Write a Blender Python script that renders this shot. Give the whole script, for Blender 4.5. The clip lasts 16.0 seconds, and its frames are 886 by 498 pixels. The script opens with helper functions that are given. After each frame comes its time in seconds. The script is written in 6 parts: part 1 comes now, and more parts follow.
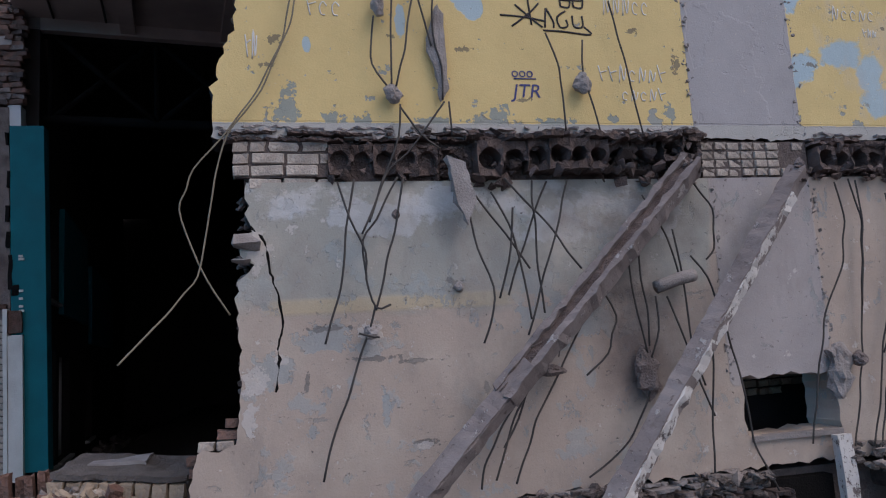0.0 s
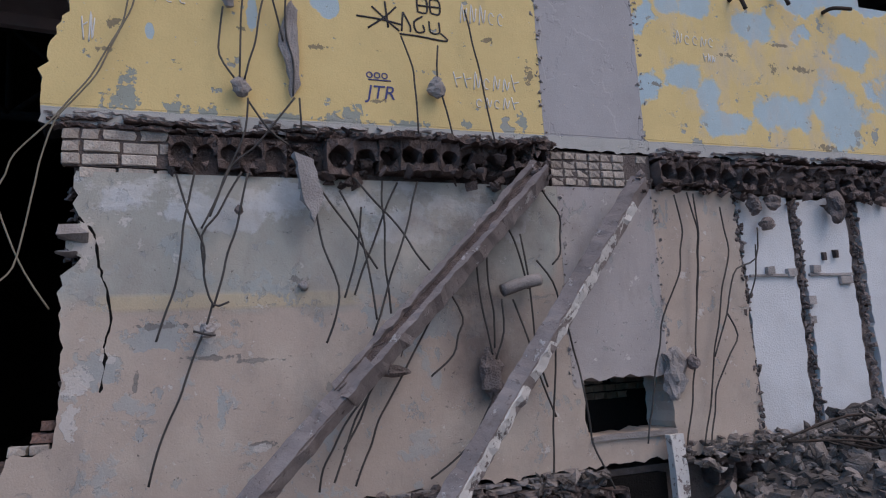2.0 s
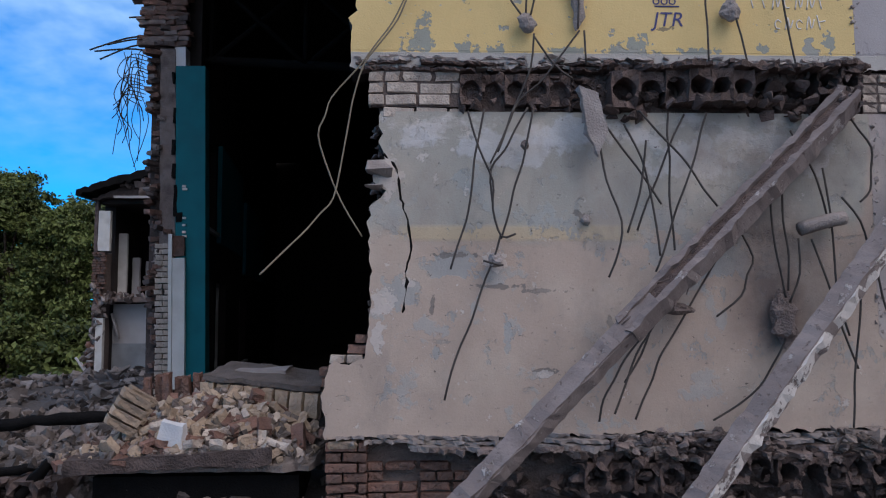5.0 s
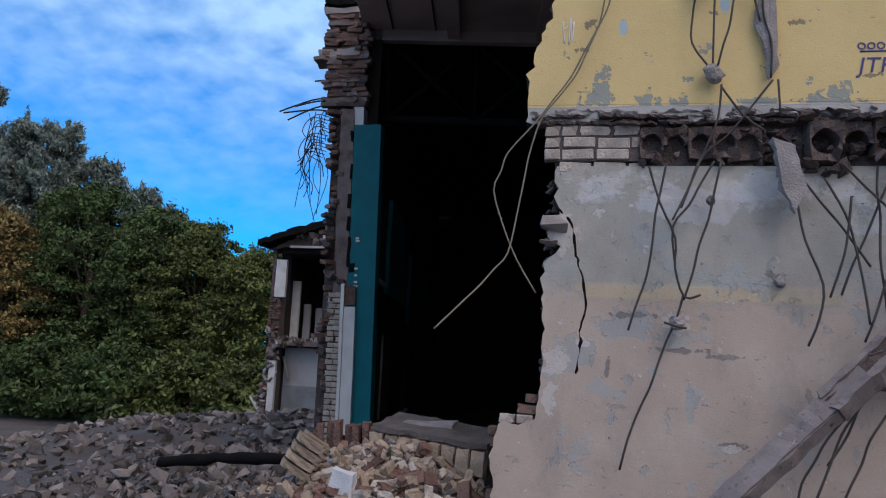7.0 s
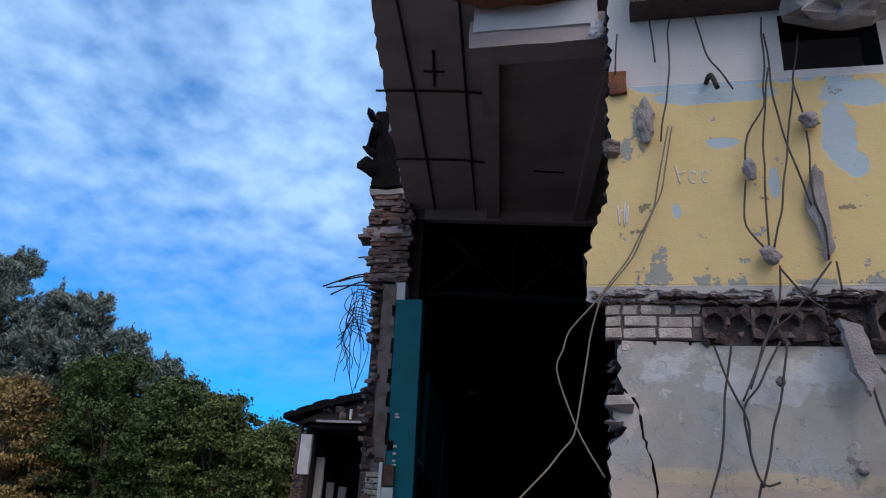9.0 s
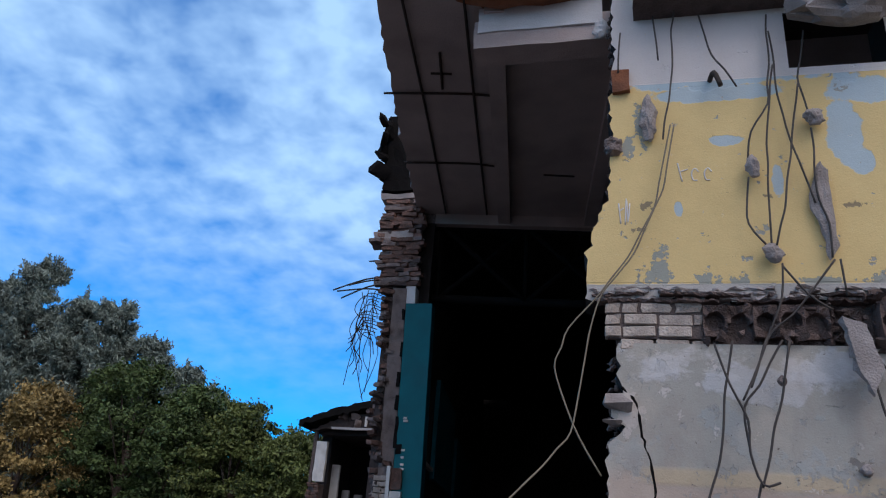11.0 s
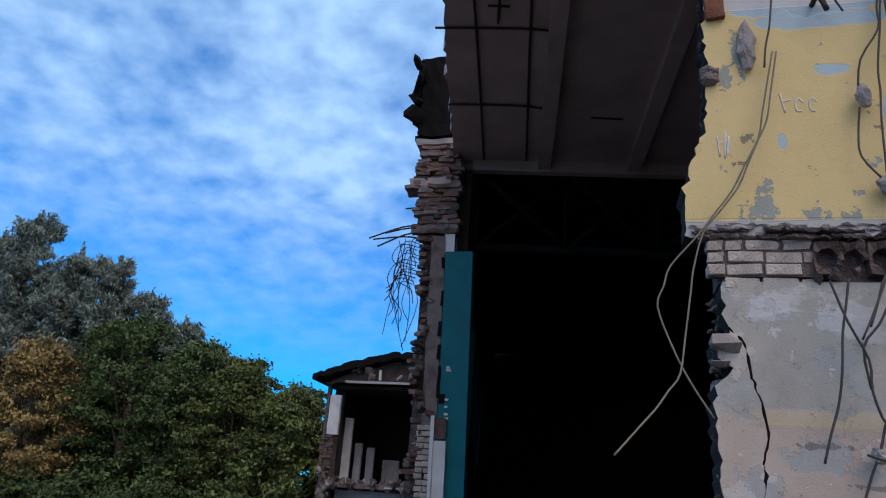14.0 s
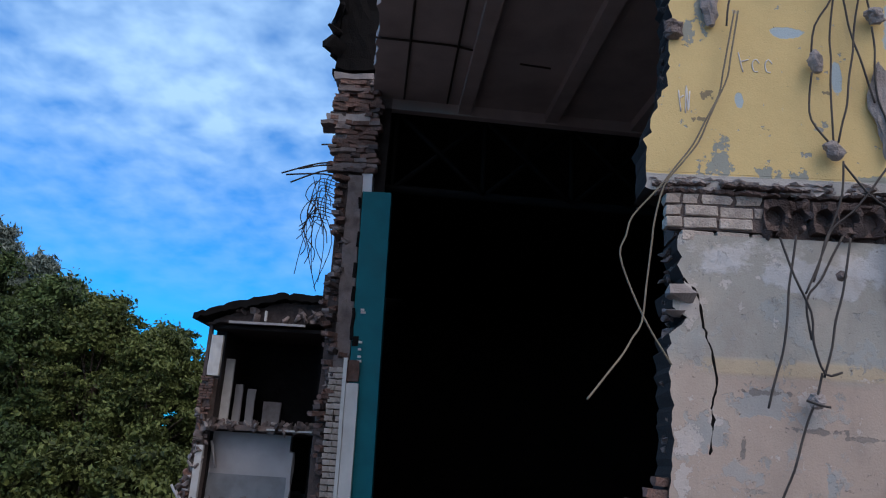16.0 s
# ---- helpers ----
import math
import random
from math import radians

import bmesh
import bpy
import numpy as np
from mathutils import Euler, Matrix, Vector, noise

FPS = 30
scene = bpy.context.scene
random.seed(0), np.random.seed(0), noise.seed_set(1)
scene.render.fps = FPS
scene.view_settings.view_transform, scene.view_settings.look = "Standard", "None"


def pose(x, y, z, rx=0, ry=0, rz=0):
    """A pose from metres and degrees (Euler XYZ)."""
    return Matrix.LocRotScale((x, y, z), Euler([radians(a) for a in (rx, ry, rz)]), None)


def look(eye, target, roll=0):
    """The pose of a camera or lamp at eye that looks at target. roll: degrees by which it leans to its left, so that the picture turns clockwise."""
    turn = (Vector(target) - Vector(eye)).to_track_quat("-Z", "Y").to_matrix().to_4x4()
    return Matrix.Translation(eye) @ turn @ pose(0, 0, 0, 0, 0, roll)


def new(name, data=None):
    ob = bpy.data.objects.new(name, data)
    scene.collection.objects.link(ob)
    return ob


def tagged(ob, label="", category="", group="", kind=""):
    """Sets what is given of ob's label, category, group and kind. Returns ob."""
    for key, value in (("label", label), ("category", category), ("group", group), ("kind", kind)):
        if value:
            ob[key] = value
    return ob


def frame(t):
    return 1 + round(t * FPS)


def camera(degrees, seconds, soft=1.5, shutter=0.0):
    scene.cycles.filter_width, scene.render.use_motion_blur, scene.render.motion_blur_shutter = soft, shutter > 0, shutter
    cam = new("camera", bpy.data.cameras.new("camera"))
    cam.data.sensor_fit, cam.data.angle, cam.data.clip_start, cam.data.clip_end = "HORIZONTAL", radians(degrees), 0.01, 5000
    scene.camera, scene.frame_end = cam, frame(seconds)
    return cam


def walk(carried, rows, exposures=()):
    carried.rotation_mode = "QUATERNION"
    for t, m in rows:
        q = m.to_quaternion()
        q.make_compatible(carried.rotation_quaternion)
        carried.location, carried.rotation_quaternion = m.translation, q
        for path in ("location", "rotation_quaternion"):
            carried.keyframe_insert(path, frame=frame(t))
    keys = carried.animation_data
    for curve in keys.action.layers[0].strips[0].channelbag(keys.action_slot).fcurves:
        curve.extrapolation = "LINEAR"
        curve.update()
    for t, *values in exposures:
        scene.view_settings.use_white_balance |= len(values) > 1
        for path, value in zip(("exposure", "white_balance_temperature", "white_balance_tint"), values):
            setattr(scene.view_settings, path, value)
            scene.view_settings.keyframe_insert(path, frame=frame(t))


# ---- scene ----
import itertools

LENS = 62.0
PATH = [
    (0, (0.411, -5.662, 1.91), (0.857, -3.731, 2.181), -3.6),
    (0.5, (0.575, -5.617, 1.824), (1.144, -3.723, 2.122), -4.0),
    (1, (0.715, -5.658, 1.793), (1.373, -3.795, 2.103), -4.0),
    (1.5, (0.809, -5.641, 1.722), (1.512, -3.798, 2.053), -3.9),
    (2, (0.813, -5.726, 1.753), (1.52, -3.879, 2.054), -3.4),
    (2.5, (0.754, -5.71, 1.74), (1.436, -3.85, 2.02), -2.8),
    (3, (0.647, -5.649, 1.684), (1.267, -3.768, 1.96), -2.1),
    (3.5, (0.571, -5.682, 1.672), (1.07, -3.761, 1.921), -1.2),
    (4, (0.599, -5.758, 1.706), (0.935, -3.797, 1.908), -0.8),
    (4.5, (0.548, -5.731, 1.703), (0.75, -3.75, 1.88), -0.5),
    (5, (0.498, -5.712, 1.706), (0.57, -3.72, 1.868), -0.2),
    (5.2, (0.479, -5.708, 1.705), (0.499, -3.714, 1.865), -0.1),
    (7.3, (0.306, -5.619, 1.736), (-0.068, -3.684, 2.071), 3.1),
    (7.5, (0.257, -5.656, 1.715), (-0.125, -3.726, 2.077), 3.3),
    (8, (0.101, -5.767, 1.66), (-0.284, -3.856, 2.105), 3.6),
    (8.5, (0.059, -5.69, 1.7), (-0.333, -3.817, 2.283), 3.8),
    (9, (0.042, -5.71, 1.753), (-0.359, -3.896, 2.494), 3.7),
    (9.2, (0.057, -5.713, 1.784), (-0.349, -3.918, 2.567), 3.5),
    (11.3, (0.223, -5.615, 1.648), (-0.24, -3.824, 2.406), 4.8),
    (11.5, (0.216, -5.623, 1.644), (-0.246, -3.815, 2.363), 4.7),
    (12, (0.186, -5.64, 1.622), (-0.262, -3.782, 2.213), 4.3),
    (12.5, (0.132, -5.637, 1.617), (-0.305, -3.752, 2.122), 3.9),
    (13, (-0.033, -5.538, 1.612), (-0.473, -3.653, 2.116), 3.9),
    (13.5, (-0.29, -5.447, 1.606), (-0.747, -3.591, 2.192), 4.1),
    (14, (-0.597, -5.423, 1.564), (-1.032, -3.587, 2.226), 4.3),
    (14.5, (-0.917, -5.412, 1.561), (-1.277, -3.546, 2.185), 3.7),
    (15, (-1.144, -5.351, 1.603), (-1.405, -3.453, 2.178), 3.1),
    (15.5, (-1.26, -5.343, 1.536), (-1.43, -3.431, 2.097), 3.7),
    (16, (-1.288, -5.307, 1.541), (-1.377, -3.384, 2.085), 3.8),
]
cam = camera(LENS, 16.0, soft=1.15)
walk(cam, [(t, look(eye, aim, roll)) for t, eye, aim, roll in PATH],
     exposures=[(0.0, -0.1, 6350, 19), (16.0, -0.1, 6350, 19)])

# ---- world and sun ----
SUN_EL, SUN_AZ = 50.0, 140.0      # a veiled sun stands behind the camera


def build_world():
    w = bpy.data.worlds.new("sky")
    scene.world = w
    w.use_nodes = True
    nt = w.node_tree
    nt.nodes.clear()
    N, L = nt.nodes.new, nt.links.new
    out, bg = N("ShaderNodeOutputWorld"), N("ShaderNodeBackground")
    sky = N("ShaderNodeTexSky")
    sky.sky_type, sky.sun_disc = "NISHITA", False
    sky.sun_elevation, sky.sun_rotation = radians(SUN_EL), radians(SUN_AZ)
    sky.air_density, sky.dust_density, sky.ozone_density = 1.0, 0.3, 3.0
    tint = N("ShaderNodeMix")
    tint.data_type, tint.blend_type = "RGBA", "MULTIPLY"
    tint.inputs["Factor"].default_value = 1.0
    tint.inputs["B"].default_value = (0.05, 1.02, 1.80, 1)
    L(sky.outputs[0], tint.inputs["A"])
    # a mackerel cloud layer, laid out on a flat sheet overhead
    tc, sep, com = N("ShaderNodeTexCoord"), N("ShaderNodeSeparateXYZ"), N("ShaderNodeCombineXYZ")
    L(tc.outputs["Generated"], sep.inputs[0])
    add = N("ShaderNodeMath"); add.operation = "ADD"; add.inputs[1].default_value = 0.30
    L(sep.outputs["Z"], add.inputs[0])
    for i, ax in enumerate("XY"):
        d = N("ShaderNodeMath"); d.operation = "DIVIDE"
        L(sep.outputs[ax], d.inputs[0]); L(add.outputs[0], d.inputs[1]); L(d.outputs[0], com.inputs[i])
    big, small = N("ShaderNodeTexNoise"), N("ShaderNodeTexNoise")
    big.inputs["Scale"].default_value, big.inputs["Detail"].default_value = 3.2, 3
    small.inputs["Scale"].default_value, small.inputs["Detail"].default_value = 14.0, 3
    small.inputs["Roughness"].default_value = 0.5
    small.inputs["Distortion"].default_value = 0.15
    L(com.outputs[0], big.inputs["Vector"]); L(com.outputs[0], small.inputs["Vector"])
    mx = N("ShaderNodeMath"); mx.operation = "MULTIPLY_ADD"; mx.inputs[1].default_value = 0.62
    L(small.outputs["Fac"], mx.inputs[0]); L(big.outputs["Fac"], mx.inputs[2])
    ramp = N("ShaderNodeValToRGB")
    ramp.color_ramp.elements[0].position, ramp.color_ramp.elements[1].position = 0.60, 1.02
    ramp.color_ramp.elements[0].color = (0.16, 0.16, 0.16, 1)
    ramp.color_ramp.elements[1].color = (0.9, 0.9, 0.9, 1)
    L(mx.outputs[0], ramp.inputs[0])
    # thinner towards the horizon
    low = N("ShaderNodeMapRange")
    low.inputs["From Min"].default_value, low.inputs["From Max"].default_value = 0.14, 0.40
    L(sep.outputs["Z"], low.inputs["Value"])
    fac = N("ShaderNodeMath"); fac.operation = "MULTIPLY"
    L(ramp.outputs[0], fac.inputs[0]); L(low.outputs[0], fac.inputs[1])
    mix = N("ShaderNodeMix"); mix.data_type = "RGBA"
    mix.inputs["B"].default_value = (4.7, 7.8, 10.9, 1)
    L(fac.outputs[0], mix.inputs["Factor"]); L(tint.outputs["Result"], mix.inputs["A"])
    # bright haze of thin cloud round the veiled sun
    dot = N("ShaderNodeVectorMath"); dot.operation = "DOT_PRODUCT"
    dot.inputs[1].default_value = (math.sin(radians(SUN_AZ)) * math.cos(radians(SUN_EL)), math.cos(radians(SUN_AZ)) * math.cos(radians(SUN_EL)), math.sin(radians(SUN_EL)))
    L(tc.outputs["Generated"], dot.inputs[0])
    veil = N("ShaderNodeMapRange"); veil.interpolation_type = "SMOOTHSTEP"
    veil.inputs["From Min"].default_value, veil.inputs["From Max"].default_value, veil.inputs["To Max"].default_value = 0.12, 0.80, 0.95
    L(dot.outputs["Value"], veil.inputs["Value"])
    hazy = N("ShaderNodeMix"); hazy.data_type = "RGBA"
    hazy.inputs["B"].default_value = (8.1, 8.0, 8.2, 1)
    L(veil.outputs[0], hazy.inputs["Factor"]); L(mix.outputs["Result"], hazy.inputs["A"])
    L(hazy.outputs["Result"], bg.inputs["Color"])
    bg.inputs["Strength"].default_value = 0.11
    L(bg.outputs[0], out.inputs[0])


build_world()
sun = new("sun", bpy.data.lights.new("sun", "SUN"))
sun.data.energy, sun.data.angle, sun.data.color = 1.0, radians(30), (1.0, 0.90, 0.82)
_a, _e = radians(SUN_AZ), radians(SUN_EL)
sun.matrix_basis = look((0, -30, 40), (-math.sin(_a) * math.cos(_e), -30 - math.cos(_a) * math.cos(_e), 40 - math.sin(_e)))


# ---- materials ----
def mat(name, base, rough=0.85, vary=0.18, scale=6.0, fine=60.0, bump=0.25, metal=0.0, dirt=(0.1, 0.09, 0.085), dirt_amount=0.3, per_object=0.0, spec=0.3, island=0.0):
    """A worn surface: two scales of tone, stains of dirt with soft edges, and fine relief."""
    m = bpy.data.materials.new(name)
    m.use_nodes = True
    nt = m.node_tree
    N, L = nt.nodes.new, nt.links.new
    b = nt.nodes["Principled BSDF"]
    b.inputs["Metallic"].default_value = metal
    b.inputs["Specular IOR Level"].default_value = spec
    tc = N("ShaderNodeTexCoord")
    n1, n2, n3 = (N("ShaderNodeTexNoise") for _ in range(3))
    for n, s, d in ((n1, scale, 4), (n2, fine, 3), (n3, scale * 0.45, 6)):
        n.inputs["Scale"].default_value, n.inputs["Detail"].default_value = s, d
        L(tc.outputs["Object"], n.inputs["Vector"])
    def math_node(op, a, c):
        q = N("ShaderNodeMath"); q.operation = op
        for i, v in enumerate((a, c)):
            if isinstance(v, (int, float)):
                q.inputs[i].default_value = v
            else:
                L(v, q.inputs[i])
        return q.outputs[0]
    tone = math_node("ADD", math_node("MULTIPLY", math_node("SUBTRACT", n1.outputs["Fac"], 0.5), vary * 2.4),
                     math_node("MULTIPLY", math_node("SUBTRACT", n2.outputs["Fac"], 0.5), vary * 1.2))
    if per_object:
        oi = N("ShaderNodeObjectInfo")
        tone = math_node("ADD", tone, math_node("MULTIPLY", math_node("SUBTRACT", oi.outputs["Random"], 0.5), per_object))
    if island:
        geo = N("ShaderNodeNewGeometry")
        tone = math_node("ADD", tone, math_node("MULTIPLY", math_node("SUBTRACT", geo.outputs["Random Per Island"], 0.45), island))
    tone = math_node("MAXIMUM", math_node("ADD", tone, 1.0), 0.12)
    sc = N("ShaderNodeVectorMath"); sc.operation = "SCALE"
    sc.inputs[0].default_value = base
    L(tone, sc.inputs["Scale"])
    mr = N("ShaderNodeMapRange")
    mr.inputs["From Min"].default_value, mr.inputs["From Max"].default_value = 0.5, 0.72
    mr.inputs["To Max"].default_value = dirt_amount
    L(n3.outputs["Fac"], mr.inputs["Value"])
    mx = N("ShaderNodeMix"); mx.data_type = "RGBA"
    L(mr.outputs[0], mx.inputs["Factor"]); L(sc.outputs[0], mx.inputs["A"])
    mx.inputs["B"].default_value = (*dirt, 1)
    L(mx.outputs["Result"], b.inputs["Base Color"])
    rr = math_node("ADD", rough - 0.08, math_node("MULTIPLY", n1.outputs["Fac"], 0.16))
    L(rr, b.inputs["Roughness"])
    bp = N("ShaderNodeBump"); bp.inputs["Strength"].default_value, bp.inputs["Distance"].default_value = bump, 0.02
    hs = math_node("ADD", n2.outputs["Fac"], math_node("MULTIPLY", n1.outputs["Fac"], 1.5))
    L(hs, bp.inputs["Height"]); L(bp.outputs[0], b.inputs["Normal"])
    return m


class Paint:
    """Layers of old paint on plaster: each layer covers where a mask says, with a crisp chipped edge."""

    def __init__(self, name, base, rough=0.8):
        self.m = bpy.data.materials.new(name)
        self.m.use_nodes = True
        self.nt = self.m.node_tree
        self.b = self.nt.nodes["Principled BSDF"]
        self.b.inputs["Roughness"].default_value = rough
        self.b.inputs["Specular IOR Level"].default_value = 0.25
        self.tc = self.nt.nodes.new("ShaderNodeTexCoord")
        self.sep = self.nt.nodes.new("ShaderNodeSeparateXYZ")
        self.nt.links.new(self.tc.outputs["Object"], self.sep.inputs[0])
        self.relief = None
        self.col = self.tone(base, 0.16)

    def op(self, kind, a, c=0.0, clamp=False):
        q = self.nt.nodes.new("ShaderNodeMath"); q.operation, q.use_clamp = kind, clamp
        for i, v in enumerate((a, c)):
            if isinstance(v, (int, float)):
                q.inputs[i].default_value = v
            else:
                self.nt.links.new(v, q.inputs[i])
        return q.outputs[0]

    def noise(self, scale, detail=4, rough=0.55, seed=0.0, stretch=(1, 1, 1)):
        mp = self.nt.nodes.new("ShaderNodeMapping")
        mp.inputs["Location"].default_value = (seed * 7.3, seed * 3.1, seed * 5.7)
        mp.inputs["Scale"].default_value = stretch
        n = self.nt.nodes.new("ShaderNodeTexNoise")
        n.inputs["Scale"].default_value, n.inputs["Detail"].default_value, n.inputs["Roughness"].default_value = scale, detail, rough
        self.nt.links.new(self.tc.outputs["Object"], mp.inputs[0]); self.nt.links.new(mp.outputs[0], n.inputs["Vector"])
        return n.outputs["Fac"]

    def tone(self, colour, vary, scale=3.0):
        a, c = self.noise(scale, 5, 0.6, 2.0), self.noise(45, 3, 0.6, 4.0)
        t = self.op("ADD", self.op("MULTIPLY", self.op("SUBTRACT", a, 0.5), vary * 2.2), self.op("MULTIPLY", self.op("SUBTRACT", c, 0.5), vary))
        sc = self.nt.nodes.new("ShaderNodeVectorMath"); sc.operation = "SCALE"
        sc.inputs[0].default_value = colour
        self.nt.links.new(self.op("ADD", t, 1.0), sc.inputs["Scale"])
        return sc.outputs[0]

    def span(self, axis, lo, hi, soft):
        """1 between lo and hi along x or z, fading over soft."""
        v = self.sep.outputs[axis]
        a = self.op("MULTIPLY", self.op("SUBTRACT", v, lo - soft / 2), 1 / soft, True)
        c = self.op("MULTIPLY", self.op("SUBTRACT", hi + soft / 2, v), 1 / soft, True)
        return self.op("MULTIPLY", a, c)

    def blobs(self, spots, wobble=0.35, scale=7.0, seed=0.0):
        """Above 0 inside ragged spots, each given by its middle x, z and half its width and height."""
        d = None
        for cx, cz, rx, rz in spots:
            v = self.nt.nodes.new("ShaderNodeVectorMath"); v.operation = "MULTIPLY_ADD"
            v.inputs[1].default_value, v.inputs[2].default_value = (1 / rx, 0, 1 / rz), (-cx / rx, 0, -cz / rz)
            self.nt.links.new(self.tc.outputs["Object"], v.inputs[0])
            n = self.nt.nodes.new("ShaderNodeVectorMath"); n.operation = "LENGTH"
            self.nt.links.new(v.outputs[0], n.inputs[0])
            d = n.outputs["Value"] if d is None else self.op("MINIMUM", d, n.outputs["Value"])
        edge = self.op("MULTIPLY", self.op("SUBTRACT", self.noise(scale, 6, 0.62, seed), 0.5), wobble * 7)
        return self.op("ADD", self.op("SUBTRACT", 1.0, d), edge)

    def layer(self, colour, mask, low=0.5, high=0.53, vary=0.08, strength=1.0, relief=0.4):
        r = self.nt.nodes.new("ShaderNodeMapRange")
        r.inputs["From Min"].default_value, r.inputs["From Max"].default_value, r.inputs["To Max"].default_value = low, high, strength
        self.nt.links.new(mask, r.inputs["Value"])
        mx = self.nt.nodes.new("ShaderNodeMix"); mx.data_type = "RGBA"
        self.nt.links.new(r.outputs[0], mx.inputs["Factor"]); self.nt.links.new(self.col, mx.inputs["A"])
        self.nt.links.new(self.tone(colour, vary), mx.inputs["B"])
        self.col = mx.outputs["Result"]
        h = self.op("MULTIPLY", r.outputs[0], relief)
        self.relief = h if self.relief is None else self.op("ADD", self.relief, h)

    def done(self, bump=0.6):
        self.nt.links.new(self.col, self.b.inputs["Base Color"])
        h = self.op("ADD", self.op("MULTIPLY", self.noise(70, 3), 0.35), self.op("MULTIPLY", self.noise(9, 4), 0.5))
        if self.relief is not None:
            h = self.op("ADD", h, self.relief)
        bp = self.nt.nodes.new("ShaderNodeBump")
        bp.inputs["Strength"].default_value, bp.inputs["Distance"].default_value = bump, 0.015
        self.nt.links.new(h, bp.inputs["Height"]); self.nt.links.new(bp.outputs[0], self.b.inputs["Normal"])
        return self.m


def lower_paint():
    p = Paint("paint_lower", (0.47, 0.385, 0.325))
    n = p.noise(2.0, 5, 0.6, 1.0)
    # blue-green distemper on the upper half of the room's wall
    edge = p.op("ADD", p.op("MULTIPLY", p.op("SUBTRACT", p.sep.outputs["Z"], 2.28), 1.2), p.op("MULTIPLY", p.op("SUBTRACT", n, 0.5), 0.7))
    right = p.span("X", -1, 4.1, 0.25)
    p.layer((0.39, 0.385, 0.35), p.op("MULTIPLY", p.op("ADD", edge, 0.5), right), 0.42, 0.62, 0.12)
    # the ochre line that parted the two colours
    p.layer((0.56, 0.46, 0.30), p.op("MULTIPLY", p.op("MULTIPLY", p.span("Z", 2.23, 2.36, 0.05), p.span("X", 0.3, 2.3, 0.3)), p.op("ADD", 0.55, p.op("MULTIPLY", n, 0.5))), 0.3, 0.8, 0.08, 0.7)
    # grey cement where a cross wall was torn away
    p.layer((0.41, 0.375, 0.37), p.op("MULTIPLY", p.span("X", 4.14, 5.16, 0.08), p.span("Z", 1.45, 3.6, 0.1)), 0.4, 0.6, 0.14)
    # whitish skim and bluish patches under the floor slab
    w = p.op("MULTIPLY", p.noise(3.2, 6, 0.62, 6.0, (1, 1, 1.5)), p.span("Z", 2.75, 3.4, 0.5))
    p.layer((0.60, 0.60, 0.60), p.op("MULTIPLY", w, p.span("X", 0, 4.0, 0.3)), 0.46, 0.56, 0.1, 0.8)
    p.layer((0.36, 0.41, 0.43), p.op("MULTIPLY", p.noise(2.6, 7, 0.66, 11.0), p.span("X", -1, 3.6, 0.5)), 0.57, 0.60, 0.1, 0.5)
    p.layer((0.33, 0.35, 0.35), p.noise(5.5, 8, 0.7, 13.0, (1, 1, 0.7)), 0.605, 0.625, 0.1, 0.75, -0.6)
    p.layer((0.66, 0.63, 0.60), p.noise(7.5, 8, 0.7, 17.0), 0.635, 0.65, 0.1, 0.7, -0.6)
    p.layer((0.22, 0.20, 0.19), p.noise(15, 8, 0.72, 51.0, (1, 1, 1.6)), 0.635, 0.655, 0.1, 0.7, -0.8)
    p.layer((0.62, 0.57, 0.52), p.noise(17, 8, 0.72, 57.0, (1.5, 1, 1)), 0.665, 0.68, 0.1, 0.7, -0.8)
    p.layer((0.30, 0.31, 0.30), p.noise(3.3, 9, 0.75, 61.0, (0.6, 1, 1.5)), 0.62, 0.64, 0.1, 0.6, -0.6)
    p.layer((0.24, 0.22, 0.21), p.noise(2.2, 5, 0.6, 23.0, (1.3, 1, 0.35)), 0.60, 0.80, 0.1, 0.6, 0)
    # skim, scraped patches and scars with shapes of their own
    p.layer((0.56, 0.58, 0.60), p.blobs([(1.35, 2.98, 0.42, 0.15), (1.75, 3.10, 0.34, 0.13), (2.65, 2.86, 0.34, 0.20), (3.5, 2.95, 0.3, 0.2), (0.5, 3.05, 0.2, 0.1)], 0.45, 5, 71), 0.0, 0.25, 0.14, 0.7, 0.3)
    p.layer((0.34, 0.37, 0.38), p.blobs([(0.78, 2.05, 0.2, 0.10), (0.36, 1.82, 0.14, 0.10), (2.75, 2.12, 0.42, 0.20), (2.45, 2.45, 0.2, 0.12), (0.66, 1.36, 0.06, 0.05), (1.2, 1.5, 0.03, 0.12)], 0.6, 9, 73), 0.0, 0.12, 0.16, 0.75, -0.5)
    p.layer((0.20, 0.19, 0.18), p.blobs([(1.14, 1.88, 0.17, 0.018), (1.50, 1.84, 0.16, 0.016), (0.78, 2.12, 0.16, 0.02), (1.80, 2.42, 0.07, 0.05), (1.49, 1.22, 0.09, 0.03), (0.62, 1.74, 0.02, 0.07), (2.0, 1.6, 0.02, 0.06)], 0.7, 16, 75), 0.0, 0.1, 0.16, 0.8, -0.9)
    p.layer((0.58, 0.54, 0.51), p.blobs([(0.24, 1.76, 0.09, 0.10), (0.20, 1.50, 0.05, 0.12), (0.30, 2.72, 0.08, 0.13), (0.44, 1.9, 0.05, 0.04), (1.1, 2.08, 0.10, 0.07), (1.47, 1.20, 0.05, 0.03)], 0.6, 14, 77), 0.0, 0.08, 0.14, 0.8, 0.8)
